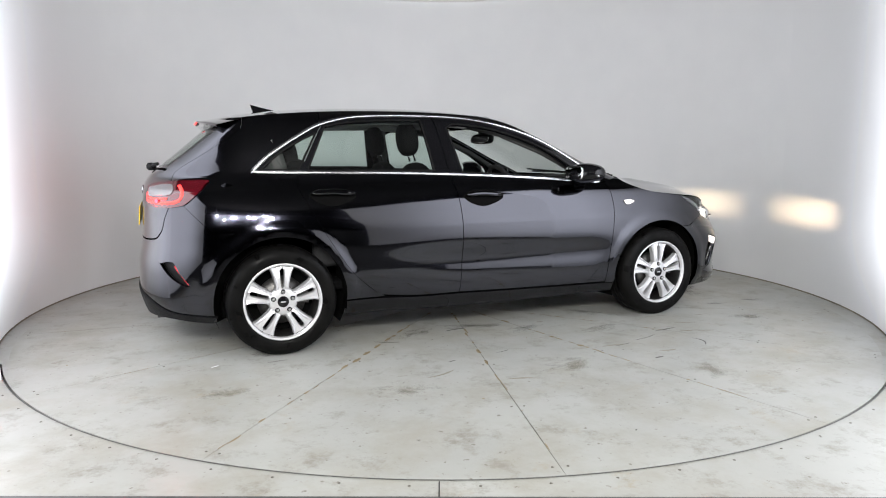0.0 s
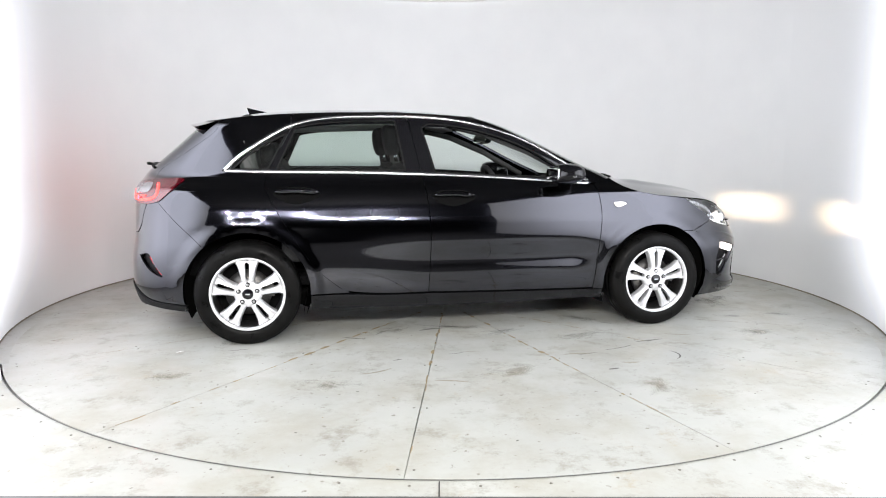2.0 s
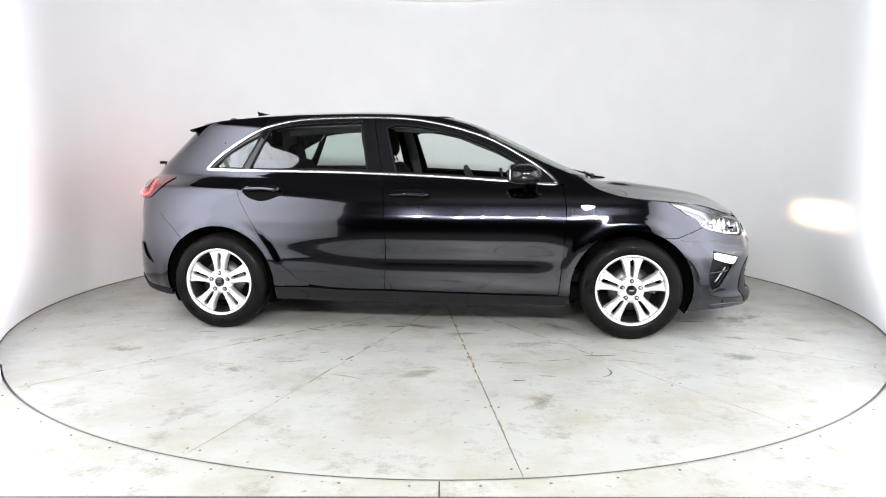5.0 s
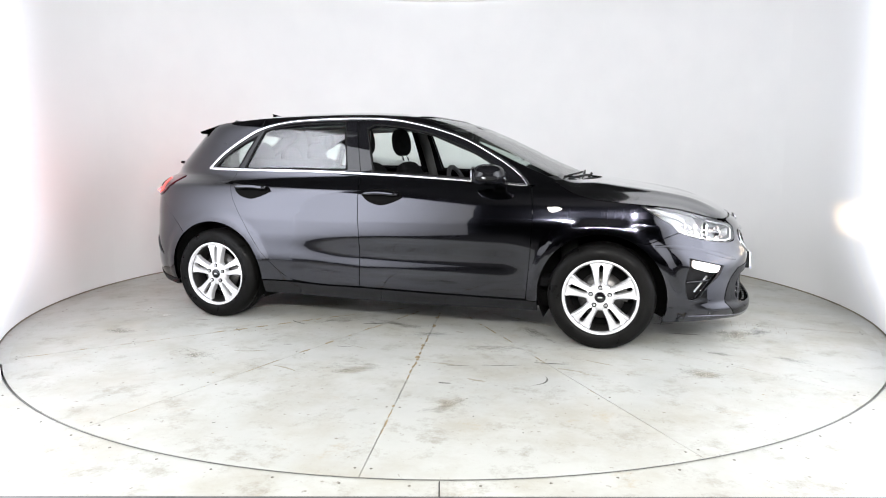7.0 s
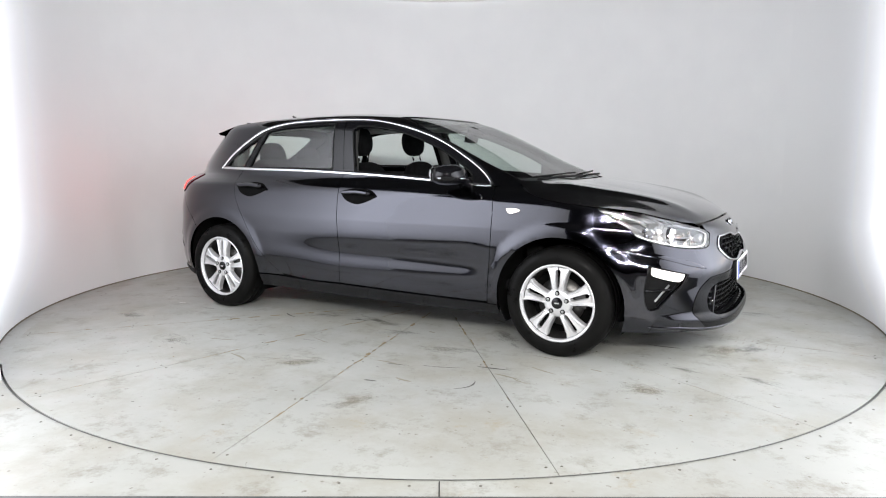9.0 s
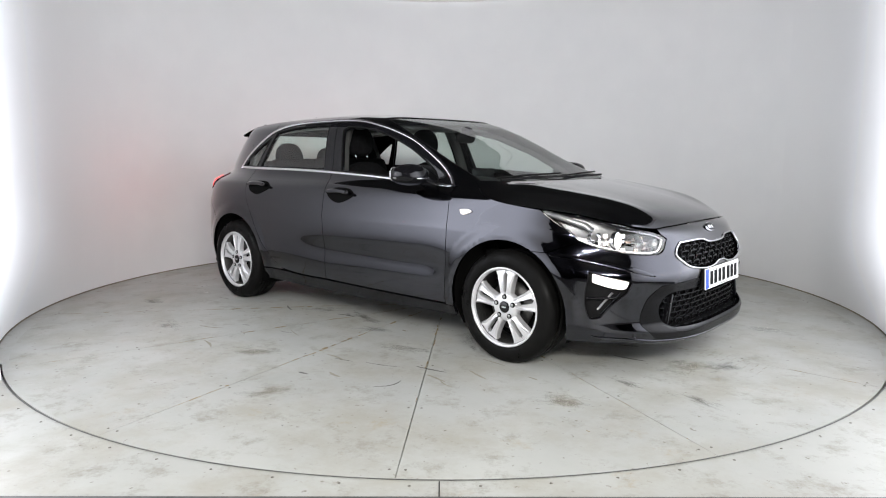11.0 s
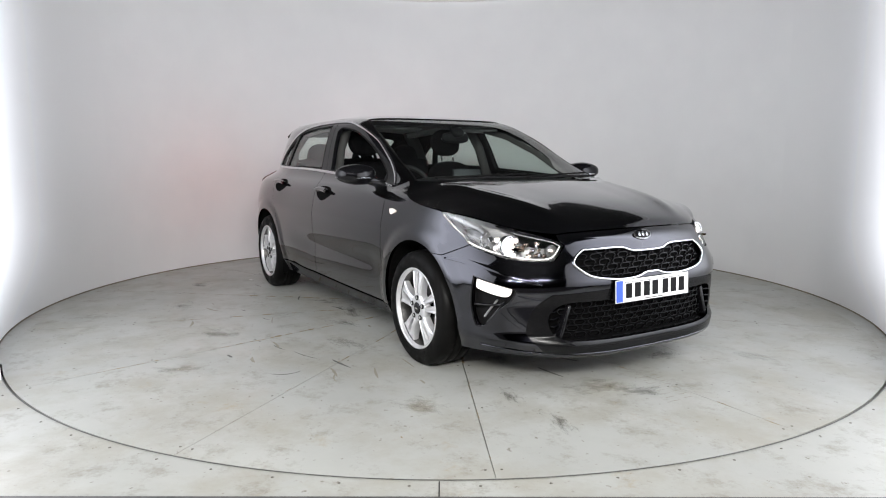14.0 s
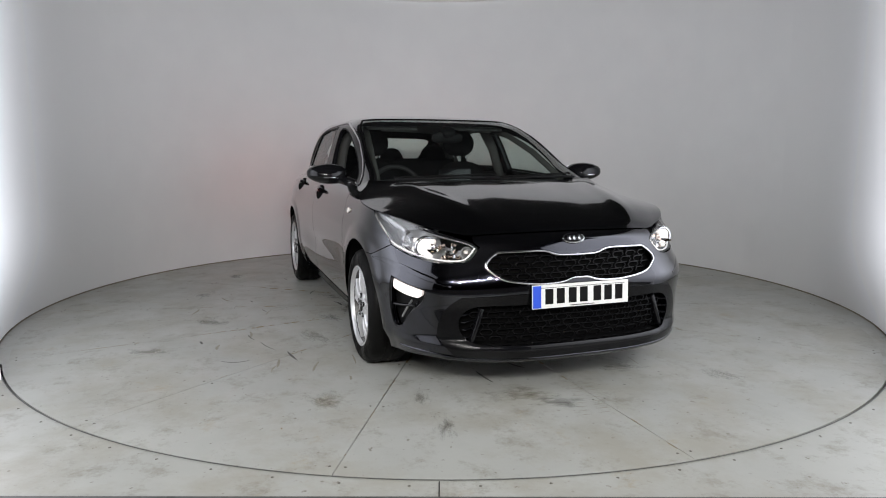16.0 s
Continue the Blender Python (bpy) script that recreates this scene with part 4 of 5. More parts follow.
part("headliner", coons(*[(lambda f: (lambda t: f(t) * 1.0 - Vector((0, 0, .03))))(along(c)) for c in (roof_front, roof_rear, roof_mid, roof_side)], 16, 10), HEADLINER, car, "pale grey headliner")
# roof spoiler
def spoil(u, v):
    y = (2 * u - 1)
    a = abs(y)
    ye = ry * y
    x0, z0 = -1.47 + .07 * a ** 2, 1.402 - (1.402 - rz) * a ** 2.2
    x1, z1 = -1.715 + .085 * a ** 2.5, 1.352 - .035 * a ** 2.2
    if v <= .5:
        t = v * 2
        return (x0 + (x1 - x0) * t, ye * (1 - .02 * t), z0 + (z1 - z0) * t - .004 * t * t)
    t = (v - .5) * 2
    x2, z2 = -1.56 + .05 * a ** 2, 1.318 - .03 * a ** 2
    return (x1 + (x2 - x1) * t, ye * .98, z1 - .016 + (z2 - z1 + .016) * t)


spoiler = part("spoiler", sheet(spoil, 36, 16), PAINT, car)
part("brake_light", tube([(-1.708, y, 1.343) for y in (-.12, -.05, .05, .12)], .006), RED_GLOW, spoiler, "lit red high brake light")
# added block that stops the lit bar showing through the cabin
part("brake_light_shield", block((.03, .30, .018), (-1.69, 0, 1.342), .003), BLACK_PLASTIC, spoiler)

# windscreen and cowl
ws = patch(line([(0, .988), (.4, .983), (EDGE_U - .012, .972)], [(EDGE_U - .012, .972), (EDGE_U - .012, 1.2), (EDGE_U - .012, 1.390)], [(EDGE_U - .012, 1.390), (.4, 1.395), (0, 1.397)], [(0, 1.397), (0, .988)]), upper=True, out=-.004, gap=0, flange=0)
glass_ob = part("windscreen", joined(ws, mirrored(ws)), SCREEN, car, "clear windscreen with a faint green tint")
glass_ob.visible_shadow = False
for mk in ((lambda q: q), mirrored):
    part("windscreen_trim", mk(strip(spline([(EDGE_U - .006, .972), (EDGE_U - .006, 1.2), (EDGE_U - .006, 1.391)]), .016, .005, True, out=-.003)), SEAL, car)
part("windscreen_trim", sweep([Vector((*p[:2], p[2])) for p in [(x, -y, z) for x, y, z in roof_front[::-1]] + [tuple(p) for p in roof_front[1:]]], [Vector((.4, 0, .9))] * (2 * len(roof_front) - 1), .03, .003), BLACK_GLOSS, car)
band = patch(line([(0, 1.352), (.4, 1.350), (EDGE_U - .014, 1.346)], [(EDGE_U - .014, 1.346), (EDGE_U - .014, 1.388)], [(EDGE_U - .014, 1.388), (.4, 1.394), (0, 1.396)], [(0, 1.396), (0, 1.352)]), upper=True, out=-.007, gap=0, flange=0)
part("shade_band", joined(band, mirrored(band)), BLACK_GLOSS, glass_ob, "black band along the windscreen's top")
def cowl_sheet(u, v):
    y = .74 * (2 * u - 1)
    a = abs(2 * u - 1)
    xa, xb = 1.25 - .215 * a ** 2.4, 1.08 - .09 * a ** 2.4
    return (xa + (xb - xa) * v, y, .972 - .01 * math.sin(math.pi * v) + .006 * a)
part("scuttle", sheet(cowl_sheet, 24, 4), BLACK_PLASTIC, car, "black scuttle panel")
for y0, y1, x0 in ((-.60, .04, 1.14), (.02, .58, 1.15)):
    a, b = Vector((x0 - .10 * abs(y0) ** 1.5, y0, .997)), Vector((x0 + .02 - .10 * abs(y1), y1, 1.006))
    w = part("wiper", tube([a, a.lerp(b, .5) + Vector((.012, 0, .006)), b], .008, 6), BLACK_PLASTIC, car)
    part("blade", tube([a + Vector((-.03, 0, .012)), b + Vector((-.05, 0, .02))], .006, 6), SEAL, w)

# front bumper with its openings
GRILLE = [(0, .566), (.035, .566), (.095, .549), (.20, .546), (.325, .567), (.382, .606), (.400, .630), (.385, .660), (.347, .690), (.165, .693), (.095, .674), (0, .670)]
INTAKE = [(0, .255), (.30, .258), (.44, .266), (.492, .30), (.505, .37), (.475, .425), (.42, .447), (.30, .449), (0, .449)]
FOG = [(.790, .566), (.700, .539), (.618, .514), (.618, .514), (.636, .455), (.690, .395), (.738, .325), (.738, .325), (.785, .318), (.800, .42), (.790, .566)]
gr = spline([GRILLE[0], GRILLE[1], GRILLE[2], GRILLE[3], GRILLE[4], GRILLE[5], GRILLE[6], GRILLE[7], GRILLE[8], GRILLE[8], GRILLE[9], GRILLE[10], GRILLE[11]], .012)
it = spline(INTAKE, .015)
fogs = spline(FOG, .012, True)
BUMPER = line([(0, .775), (.2, .773), (.36, .768), (.435, .762)], [(.435, .762), (.436, .738)], [(.436, .738), (.414, .714)], LAMP_LOW[:2:-1], BUMP_LINE, arc(WHEEL_X, 61, -22, n=16),
              [arc(WHEEL_X, 61, -22, n=16)[-1], (.90, .178), (.761, .186), (.572, .192), (.3, .188), (0, .186)], [(0, .186), it[0]], it, [it[-1], gr[0]], gr, [gr[-1], (0, .775)])
bumper = across("front_bumper", BUMPER, PAINT, holes=(fogs,), gap=.002, grid=.022, flange=.03)
# creases and splitter
surround = line([(0, .190), (.3, .192), (.545, .197)], [(.545, .197), (.59, .30), (.555, .42), (.49, .488)], [(.49, .488), (.25, .500), (0, .502)], [(0, .502), it[-1]], it[::-1], [it[0], (0, .190)])
across("intake_surround", surround, GRILLE_BLACK, "black plastic intake surround", bumper, out=.003, gap=0, flange=.006, grid=.022)
part("splitter", strip_across(spline([(0, .192), (.3, .194), (.55, .20), (.68, .212), (.80, .222)]), .024, .008, taper=8), PAINT, bumper)
for mk in ((lambda q: q), mirrored):
    part("bumper_crease", mk(strip(spline([(.945, .628), (.85, .626), (.722, .604), (.60, .566), (.53, .538)]), .030, .004, taper=6)), PAINT, bumper)
part("intake_lip", strip_across(spline([(0, .247), (.3, .249), (.44, .257), (.50, .285)]), .030, .006, taper=5), BLACK_GLOSS, bumper, "gloss black intake lip")


def recess(hole, depth, mat, name, parent, wall_mat=None, sides=None):
    """The sunk back of an opening in the skin."""
    g = patch(hole, out=-depth, gap=-.006, flange=-depth, grid=.04)
    if sides is None:
        return part(name, joined(g, mirrored(g)), mat, parent)
    return [part(name, mk(g), mat, parent) for mk in ((lambda q: q), mirrored)]


grille = recess(gr, .035, LINER, "grille", bumper)
frame_path = [p for p in gr if p[0] > .001]
full = [lift(p, 0) for p in gr]
ring_pts = [p for p, _ in full] + [Vector((p.x, -p.y, p.z)) for p, _ in full[::-1]][0:-1]
ring_n = [n for _, n in full] + [Vector((n.x, -n.y, n.z)) for _, n in full[::-1]][0:-1]
part("grille_surround", sweep(ring_pts, ring_n, .011, .011, True), CHROME, grille, "bright chrome grille surround")
intake = recess(it, .05, LINER, "lower_intake", bumper)


def cell_mesh(w, h, t, name):
    """An open scale-shaped mesh cell in the y-z plane."""
    out = [(-.5, .02), (-.34, .46), (.34, .46), (.5, .02), (.34, -.46), (.0, -.54), (-.34, -.46)]
    v, f = [], []
    for k, (x, z) in enumerate(out):
        v += [(0, x * w, z * h), (0, x * (w - 2 * t), z * (h - 2 * t)), (-.012, x * (w - 2 * t), z * (h - 2 * t)), (-.012, x * w, z * h)]
    n = len(out)
    for k in range(n):
        j = (k + 1) % n
        for a in range(3):
            f.append((4 * k + a, 4 * k + a + 1, 4 * j + a + 1, 4 * j + a))
    return mesh_of(name, v, f, GRILLE_BLACK, False)


for hole, back, sink, cw, ch in ((gr, grille, .014, .070, .029), (it, intake, .022, .066, .029)):
    me = cell_mesh(cw, ch, .0030, "mesh_cell")
    poly = hole + [(-u, z) for u, z in hole[::-1]]
    row, z = 0, min(p[1] for p in hole) + ch * .4
    zs = []
    while z < max(p[1] for p in hole):
        zs.append(z)
        z += ch * .93
    for row, z in enumerate(zs):
        k = -12
        while k <= 12:
            u = (k + (.5 if row % 2 else 0)) * cw * 1.02
            k += 1
            if abs(u) > (.44 if hole is it else .385) or not inside(poly, [(u, z)])[0]:
                continue
            p, n = lift((abs(u), z), -sink)
            s = 1 if u < 0 else -1
            ob = new("mesh_cell", me)
            ob.parent = back
            ob.location = (p.x, p.y if u >= 0 else -p.y, p.z)
            ob.rotation_euler = (0, 0, math.atan2(n.y if u >= 0 else -n.y, n.x))
for s in (-1, 1):
    p, n = lift((.435, .35), .0)
    part("intake_fin", block((.05, .02, .17), (p.x - .03, s * abs(p.y), .352), .006, (s * 18, 0, 0)), BLACK_GLOSS, intake)
    for k in range(4):
        q, _ = lift((.47, .30 + .035 * k), -.02)
        part("louvre", block((.02, .075, .006), (q.x - .01, s * abs(q.y), q.z), .002, (0, 0, -s * 32)), BLACK_GLOSS, intake)
# fog lamp pods
fog_light = spline([(.772, .552), (.700, .531), (.636, .512), (.636, .512), (.642, .482), (.655, .474), (.70, .482), (.768, .506), (.774, .514), (.772, .552)], .012, True)
pods = recess(fogs, .045, BLACK_PLASTIC, "fog_lamp_pod", bumper, sides=True)
for pod, mk in zip(pods, ((lambda q: q), mirrored)):
    part("fog_lamp", mk(patch(fog_light, out=-.004, gap=0, flange=.02)), FOG_LIT, pod, "lit white fog lamp")
    part("bezel", mk(strip(fogs, .010, .004, closed=True, out=-.002)), BLACK_GLOSS, pod)
    part("blade", mk(strip(spline([(.79, .42), (.72, .425), (.675, .43)]), .012, .012, out=-.02)), BLACK_GLOSS, pod)
    part("blade", mk(strip(spline([(.66, .45), (.71, .375), (.742, .332)]), .010, .006, out=-.022)), BLACK_GLOSS, pod)
    part("blade", mk(strip(spline([(.69, .452), (.728, .395), (.750, .362)]), .010, .006, out=-.020)), LAMP_HOUSING, pod)

# badges: plain shapes
def oval(rx, rz, depth, n=28):
    return [(rx * math.cos(2 * math.pi * k / n), rz * math.sin(2 * math.pi * k / n)) for k in range(n)]


def facing(p, n, spin=0):
    """A pose with z along n and y up."""
    n = Vector(n).normalized()
    x = Vector((0, 0, 1)).cross(n).normalized()
    y = n.cross(x)
    return Matrix.Translation(p) @ Matrix((x, y, n)).transposed().to_4x4() @ pose(0, 0, 0, 0, 0, spin)


bp = Vector((2.098, 0, .742))
bn = Vector((.86, 0, .5))
badge = part("badge", prism(oval(.060, .028, 0), .008, facing(bp + bn * .010, bn), .002), CHROME, car, "oval chrome badge")
part("badge_field", prism(oval(.053, .022, 0), .003, facing(bp + bn * .0115, bn)), BLACK_GLOSS, badge)
for x in (-.028, -.004, .024):
    part("badge_mark", prism([(x - .009, -.012), (x + .009, -.012), (x + .009, .012), (x - .009, .012)], .002, facing(bp + bn * .013, bn)), CHROME, badge)
rb = part("badge", prism(oval(.060, .028, 0), .008, facing((-2.046, 0, .93), (-1, 0, .1)), .002), CHROME, car, "oval chrome badge")

# number plates with plain bars
def number_plate(at, n, mat, label):
    m = facing(at, n)
    pl = part("number_plate", prism([(-.26, -.0555), (.26, -.0555), (.26, .0555), (-.26, .0555)], .006, m, .0015), mat, car, label, smooth=False)
    if mat is WHITE_PLATE:
        part("blue_band", prism([(-.257, -.052), (-.215, -.052), (-.215, .052), (-.257, .052)], .003, m @ Matrix.Translation((0, 0, .0012))), PLATE_BLUE, pl, smooth=False)
    for k, x in enumerate((-.172, -.112, -.048, .012, .086, .146, .206)):
        part("bar", prism([(x - .021, -.036), (x + .021, -.036), (x + .021, .036), (x - .021, .036)], .003, m @ Matrix.Translation((0, 0, .0012))), PLATE_BLACK, pl, smooth=False)
    part("bar", prism([(-.06, -.050), (.07, -.050), (.07, -.046), (-.06, -.046)], .003, m @ Matrix.Translation((0, 0, .0012))), SCUFF, pl, smooth=False)


number_plate((2.190, 0, .487), (1, 0, .05), WHITE_PLATE, "white number plate with dark bars and a blue band")
number_plate((-2.066, 0, .78), (-1, 0, .08), YELLOW_PLATE, "yellow number plate with dark bars")
part("plate_holder", block((.04, .50, .10), (2.168, 0, .487), .008), BLACK_PLASTIC, bumper)

# headlamps
LAMP = line(LAMP_LOW, LAMP_TOP)
lamp_back = patch(LAMP, out=-.095, gap=.004, flange=-.09, grid=.03)
lamp_lens = patch(LAMP, out=.0, gap=.0025, flange=0, grid=.022)
drl_path = [p for p in inset(line(LAMP_LOW[1:], LAMP_TOP), .016)]
lows = spline([(.965, .842), (.925, .812), (.850, .762), (.815, .718), (.722, .682), (.606, .660), (.525, .655), (.478, .664), (.450, .690), (.432, .714)], .012)
tops = spline([(.432, .714), (.455, .732), (.531, .757), (.60, .775)], .012)
for mk, s in (((lambda q: q), -1), (mirrored, 1)):
    h = part("headlamp", mk(lamp_back), LAMP_DARK, car, "lit headlamp unit under a clear lens")
    ln = part("lens", mk(lamp_lens), LENS, h, "clear lens")
    ln.visible_shadow = False
    part("daytime_strip", mk(strip(lows, .007, .005, out=-.012)), DRL, h, "lit white daytime strip")
    part("daytime_strip", mk(strip(tops, .007, .005, out=-.012)), LAMP_HOUSING, h)
    part("lamp_fin", mk(strip(spline([(.965, .846), (.89, .83), (.80, .80), (.72, .775)]), .03, .012, out=-.03)), LAMP_HOUSING, h, "bright silver lamp fin")
    p, n = lift((.645, .712), -.032)
    at = (p.x, p.y if s < 0 else -p.y, p.z)
    part("projector_ring", moved(lathe([(.052, -.012), (.054, .006), (.050, .014), (.040, .012), (.038, -.01)], 32, "x"), pose(*at)), CHROME, h)
    part("projector", moved(blob((.03, .074, .074), (0, 0, 0)), pose(*at)), LAMP_LIT, h, "lit projector lamp")
    for du, dz in ((-.06, .05), (.055, .045), (-.02, -.05), (.075, -.015)):
        q, n2 = lift((.645 + du * .7, .712 + dz * .8), -.035)
        part("reflector_facet", moved(blob((.02, .03, .024), (0, 0, 0), 3.5), pose(q.x, q.y if s < 0 else -q.y, q.z)), LAMP_SOFT, h)
    rl = random.Random(21)
    for k in range(16):
        du, dz = .50 + .115 * rl.random(), .668 + .075 * rl.random()
        q, n2 = lift((du, dz), -.030 - .02 * rl.random())
        part("reflector_facet", block((.012, .026, .020), (q.x, q.y if s < 0 else -q.y, q.z), .003, (rl.uniform(-30, 30), rl.uniform(-35, 35), rl.uniform(-40, 40))), WARM_CHROME if k % 3 else CHROME, h)
    for k in range(9):
        q, n2 = lift((.69 + .085 * rl.random(), .685 + .07 * rl.random()), -.034 - .015 * rl.random())
        part("reflector_facet", block((.012, .022, .030), (q.x, q.y if s < 0 else -q.y, q.z), .003, (rl.uniform(-30, 30), rl.uniform(-35, 35), rl.uniform(-40, 40))), CHROME, h)
    part("lamp_brow", mk(strip(spline([(.455, .742), (.531, .768), (.60, .782), (.68, .800)]), .024, .010, out=-.022, taper=4)), BLACK_GLOSS, h, "dark upper bezel")
    q, n2 = lift((.470, .700), -.035)
    part("indicator_bowl", moved(lathe([(.0, -.03), (.018, -.02), (.026, .0), (.028, .012), (.024, .012)], 28, "x"), pose(q.x, q.y if s < 0 else -q.y, q.z)), LAMP_HOUSING, h)
    part("indicator_bulb", moved(blob((.03, .016, .016), (0, 0, 0)), pose(q.x, q.y if s < 0 else -q.y, q.z)), LAMP_SOFT, h)
    # beam source in a short hood behind the bumper skin's height
    mouth = lift((.592, .690), .010)[0]
    bx, by, bz = mouth.x, s * abs(mouth.y), .690
    hood = [(-.017, -.0045), (.017, -.0045), (.017, .0045), (-.017, .0045)]
    v, f = [], []
    for x in (-.056, 0):
        v += [(x, a, b) for a, b in hood]
    f = [(k, (k + 1) % 4, 4 + (k + 1) % 4, 4 + k) for k in range(4)] + [(3, 2, 1, 0)]
    part("beam_hood", moved((v, f), pose(bx, by, bz, 0, 1.8, s * 2)), HOOD, h, smooth=False)
    part("filament", moved(lathe([(.0, .001), (.010, 0)], 16, "x"), pose(bx - .052, by, bz + .0008, 0, 1.8, 0) @ Matrix.Diagonal((1, 1, .3, 1))), BEAM, h, "glowing filament")

# side repeaters
for mk in ((lambda q: q), mirrored):
    part("side_repeater", mk(patch(spline([lo(1.005, .835), lo(1.06, .838), lo(1.092, .826), lo(1.04, .806), lo(1.015, .815), lo(1.005, .835)], .01, True), out=.006, gap=0, flange=.008, grid=.015)), AMBER, car, "clear side repeater")

# rear: bumper, tailgate, glass, lamps
RB = line(BUMP_REAR, [(4.23, .868), (4.30, .862)], [(4.30, .862), (4.325, .80), (4.36, .705), (4.46, .667), (4.9, .66)], [(4.9, .66), (4.9, .27)], [(4.9, .27), (4.6, .265), (4.4, .25), (4.2, .215), lo(-1.70, .205)], arc(-WHEEL_X, 197, 128, n=18))
NOTCH = spline([(4.345, .548), (4.275, .558), (4.235, .49), (4.195, .425), (4.225, .43), (4.28, .47), (4.345, .548)], .012, True)
rbump = across("rear_bumper", RB, PAINT, holes=(NOTCH,), grid=.026)
for nt_, mk in zip(recess(NOTCH, .03, BLACK_PLASTIC, "vent", rbump, sides=True), ((lambda q: q), mirrored)):
    part("reflector", mk(strip(spline([(4.265, .54), (4.232, .487), (4.20, .435)]), .014, .006, out=-.006)), REFLECTOR_RED, nt_, "red reflector")
lowr = line([(4.9, .36), (4.5, .345), (4.3, .270), (4.1, .245), lo(-1.69, .236)], [lo(-1.69, .236), lo(-1.70, .212)], [lo(-1.70, .212), (4.2, .219), (4.4, .235), (4.9, .20)], [(4.9, .20), (4.9, .36)])
across("diffuser", lowr, BLACK_PLASTIC, "black rear diffuser", out=.008, gap=0)
part("exhaust_tip", moved(lathe([(.020, 0), (.025, 0), (.025, -.06), (.020, -.06)], 24, "x", True), pose(-1.93, -.50, .226)), STEEL, car, "chrome exhaust tip")
GLASS_R = line([(4.9, 1.075), (4.5, 1.075), (4.37, 1.082)], [(4.37, 1.082), (4.33, 1.17), (4.29, 1.29)], [(4.29, 1.29), (4.4, 1.318), (4.9, 1.325)], [(4.9, 1.325), (4.9, 1.075)])
TG = line(CUT, [(4.30, .862), (4.325, .80), (4.36, .71), (4.46, .672), (4.9, .665)], [(4.9, .665), (4.9, 1.075)], GLASS_R, [(4.9, 1.325), (4.9, 1.352)], [(4.9, 1.352), (4.5, 1.356), (4.18, 1.360)])
tailgate = across("tailgate", TG, PAINT, grid=.024)
rg = across("rear_window", GLASS_R, TINT, "tinted rear window", tailgate, out=-.006, gap=-.004, flange=0)
rg.visible_shadow = False
part("wiper", tube([(-1.975, .02, 1.075), (-1.97, -.2, 1.085), (-1.945, -.40, 1.09)], .010, 8), BLACK_PLASTIC, tailgate)
part("wiper_cap", blob((.06, .07, .05), (-1.985, .02, 1.07)), BLACK_PLASTIC, tailgate)
LAMP_R = spline([(4.49, .962), (4.40, .982), (4.298, .990), (4.128, .997), (4.135, .975), (4.160, .94), (4.20, .893), (4.235, .866), (4.321, .852), (4.455, .863), (4.485, .90), (4.49, .962)], .015, True)
tail_shell = patch(LAMP_R, out=.006, gap=0, flange=.016, grid=.02)
pale = patch(spline([(4.46, .955), (4.33, .972), (4.285, .968), (4.29, .925), (4.36, .915), (4.455, .915), (4.46, .955)], .012, True), out=.009, gap=0, flange=.006, grid=.02)
glow1 = spline([(4.25, .968), (4.235, .93), (4.25, .893), (4.30, .878), (4.40, .880), (4.465, .89), (4.475, .93)], .012)
glow2 = spline([(4.31, .90), (4.40, .899), (4.455, .905)], .012)
for mk in ((lambda q: q), mirrored):
    t_ = part("tail_lamp", mk(tail_shell), RED_LENS, car, "lit dark red tail lamp")
    part("reversing_lens", mk(pale), PALE_LENS, t_, "pale grey reversing lens")
    part("light_ring", mk(strip(glow1, .017, .006, out=.007)), RED_GLOW, t_, "lit red light ring")
    bulb = [lift((4.37 + .012 * math.cos(a), .886 + .012 * math.sin(a)), .0135)[0] for a in [2 * math.pi * k / 12 for k in range(12)]]
    part("bulb", mk(([tuple(p) for p in bulb], [tuple(range(12))])), RED_BULB, t_, "bright red bulb", smooth=False)
    part("light_bar", mk(strip(glow2, .012, .006, out=.007)), RED_GLOW, t_)

# door handles
for x0, zc, d_r, d_l in ((-.060, .882, fdoor_r, fdoor_l), (-1.02, .906, rdoor_r, rdoor_l)):
    cup = spline([lo(x0 - .14, zc + .004), lo(x0 - .09, zc + .036), lo(x0, zc + .042), lo(x0 + .09, zc + .034), lo(x0 + .14, zc), lo(x0 + .10, zc - .030), lo(x0, zc - .058), lo(x0 - .09, zc - .036), lo(x0 - .14, zc + .004)], .012, True)
    # flat patch on the door; its near-black colour is the recess's shade
    bowl = patch(cup, out=.0015, gap=0, flange=.002, grid=.02)
    bar = strip(spline([lo(x0 - .125, zc + .004), lo(x0 - .06, zc + .012), lo(x0 + .02, zc + .012), lo(x0 + .125, zc + .002)]), .034, .030, out=.012, taper=3)
    tip = strip(spline([lo(x0 + .085, zc + .006), lo(x0 + .12, zc + .003)]), .022, .030, out=.013)
    for d, mk in ((d_r, (lambda q: q)), (d_l, mirrored)):
        part("handle_cup_shade", mk(bowl), LINER, d, "flat near-black patch coloured as the shaded handle recess")
        h = part("handle", mk(bar), PAINT, d)
        part("handle_tip", mk(tip), BLACK_GLOSS, h)
        part("handle_foot", mk(strip(spline([lo(x0 - .10, zc + .006), lo(x0 - .085, zc + .006)]), .02, .014)), BLACK_GLOSS, h)

# door mirrors
def mirror_shape(x, y, z):
    return (x * (1 - .10 * z) * (1 - .22 * max(0, y)), y, z * (1 - .25 * max(0, y)) + .06 * y)


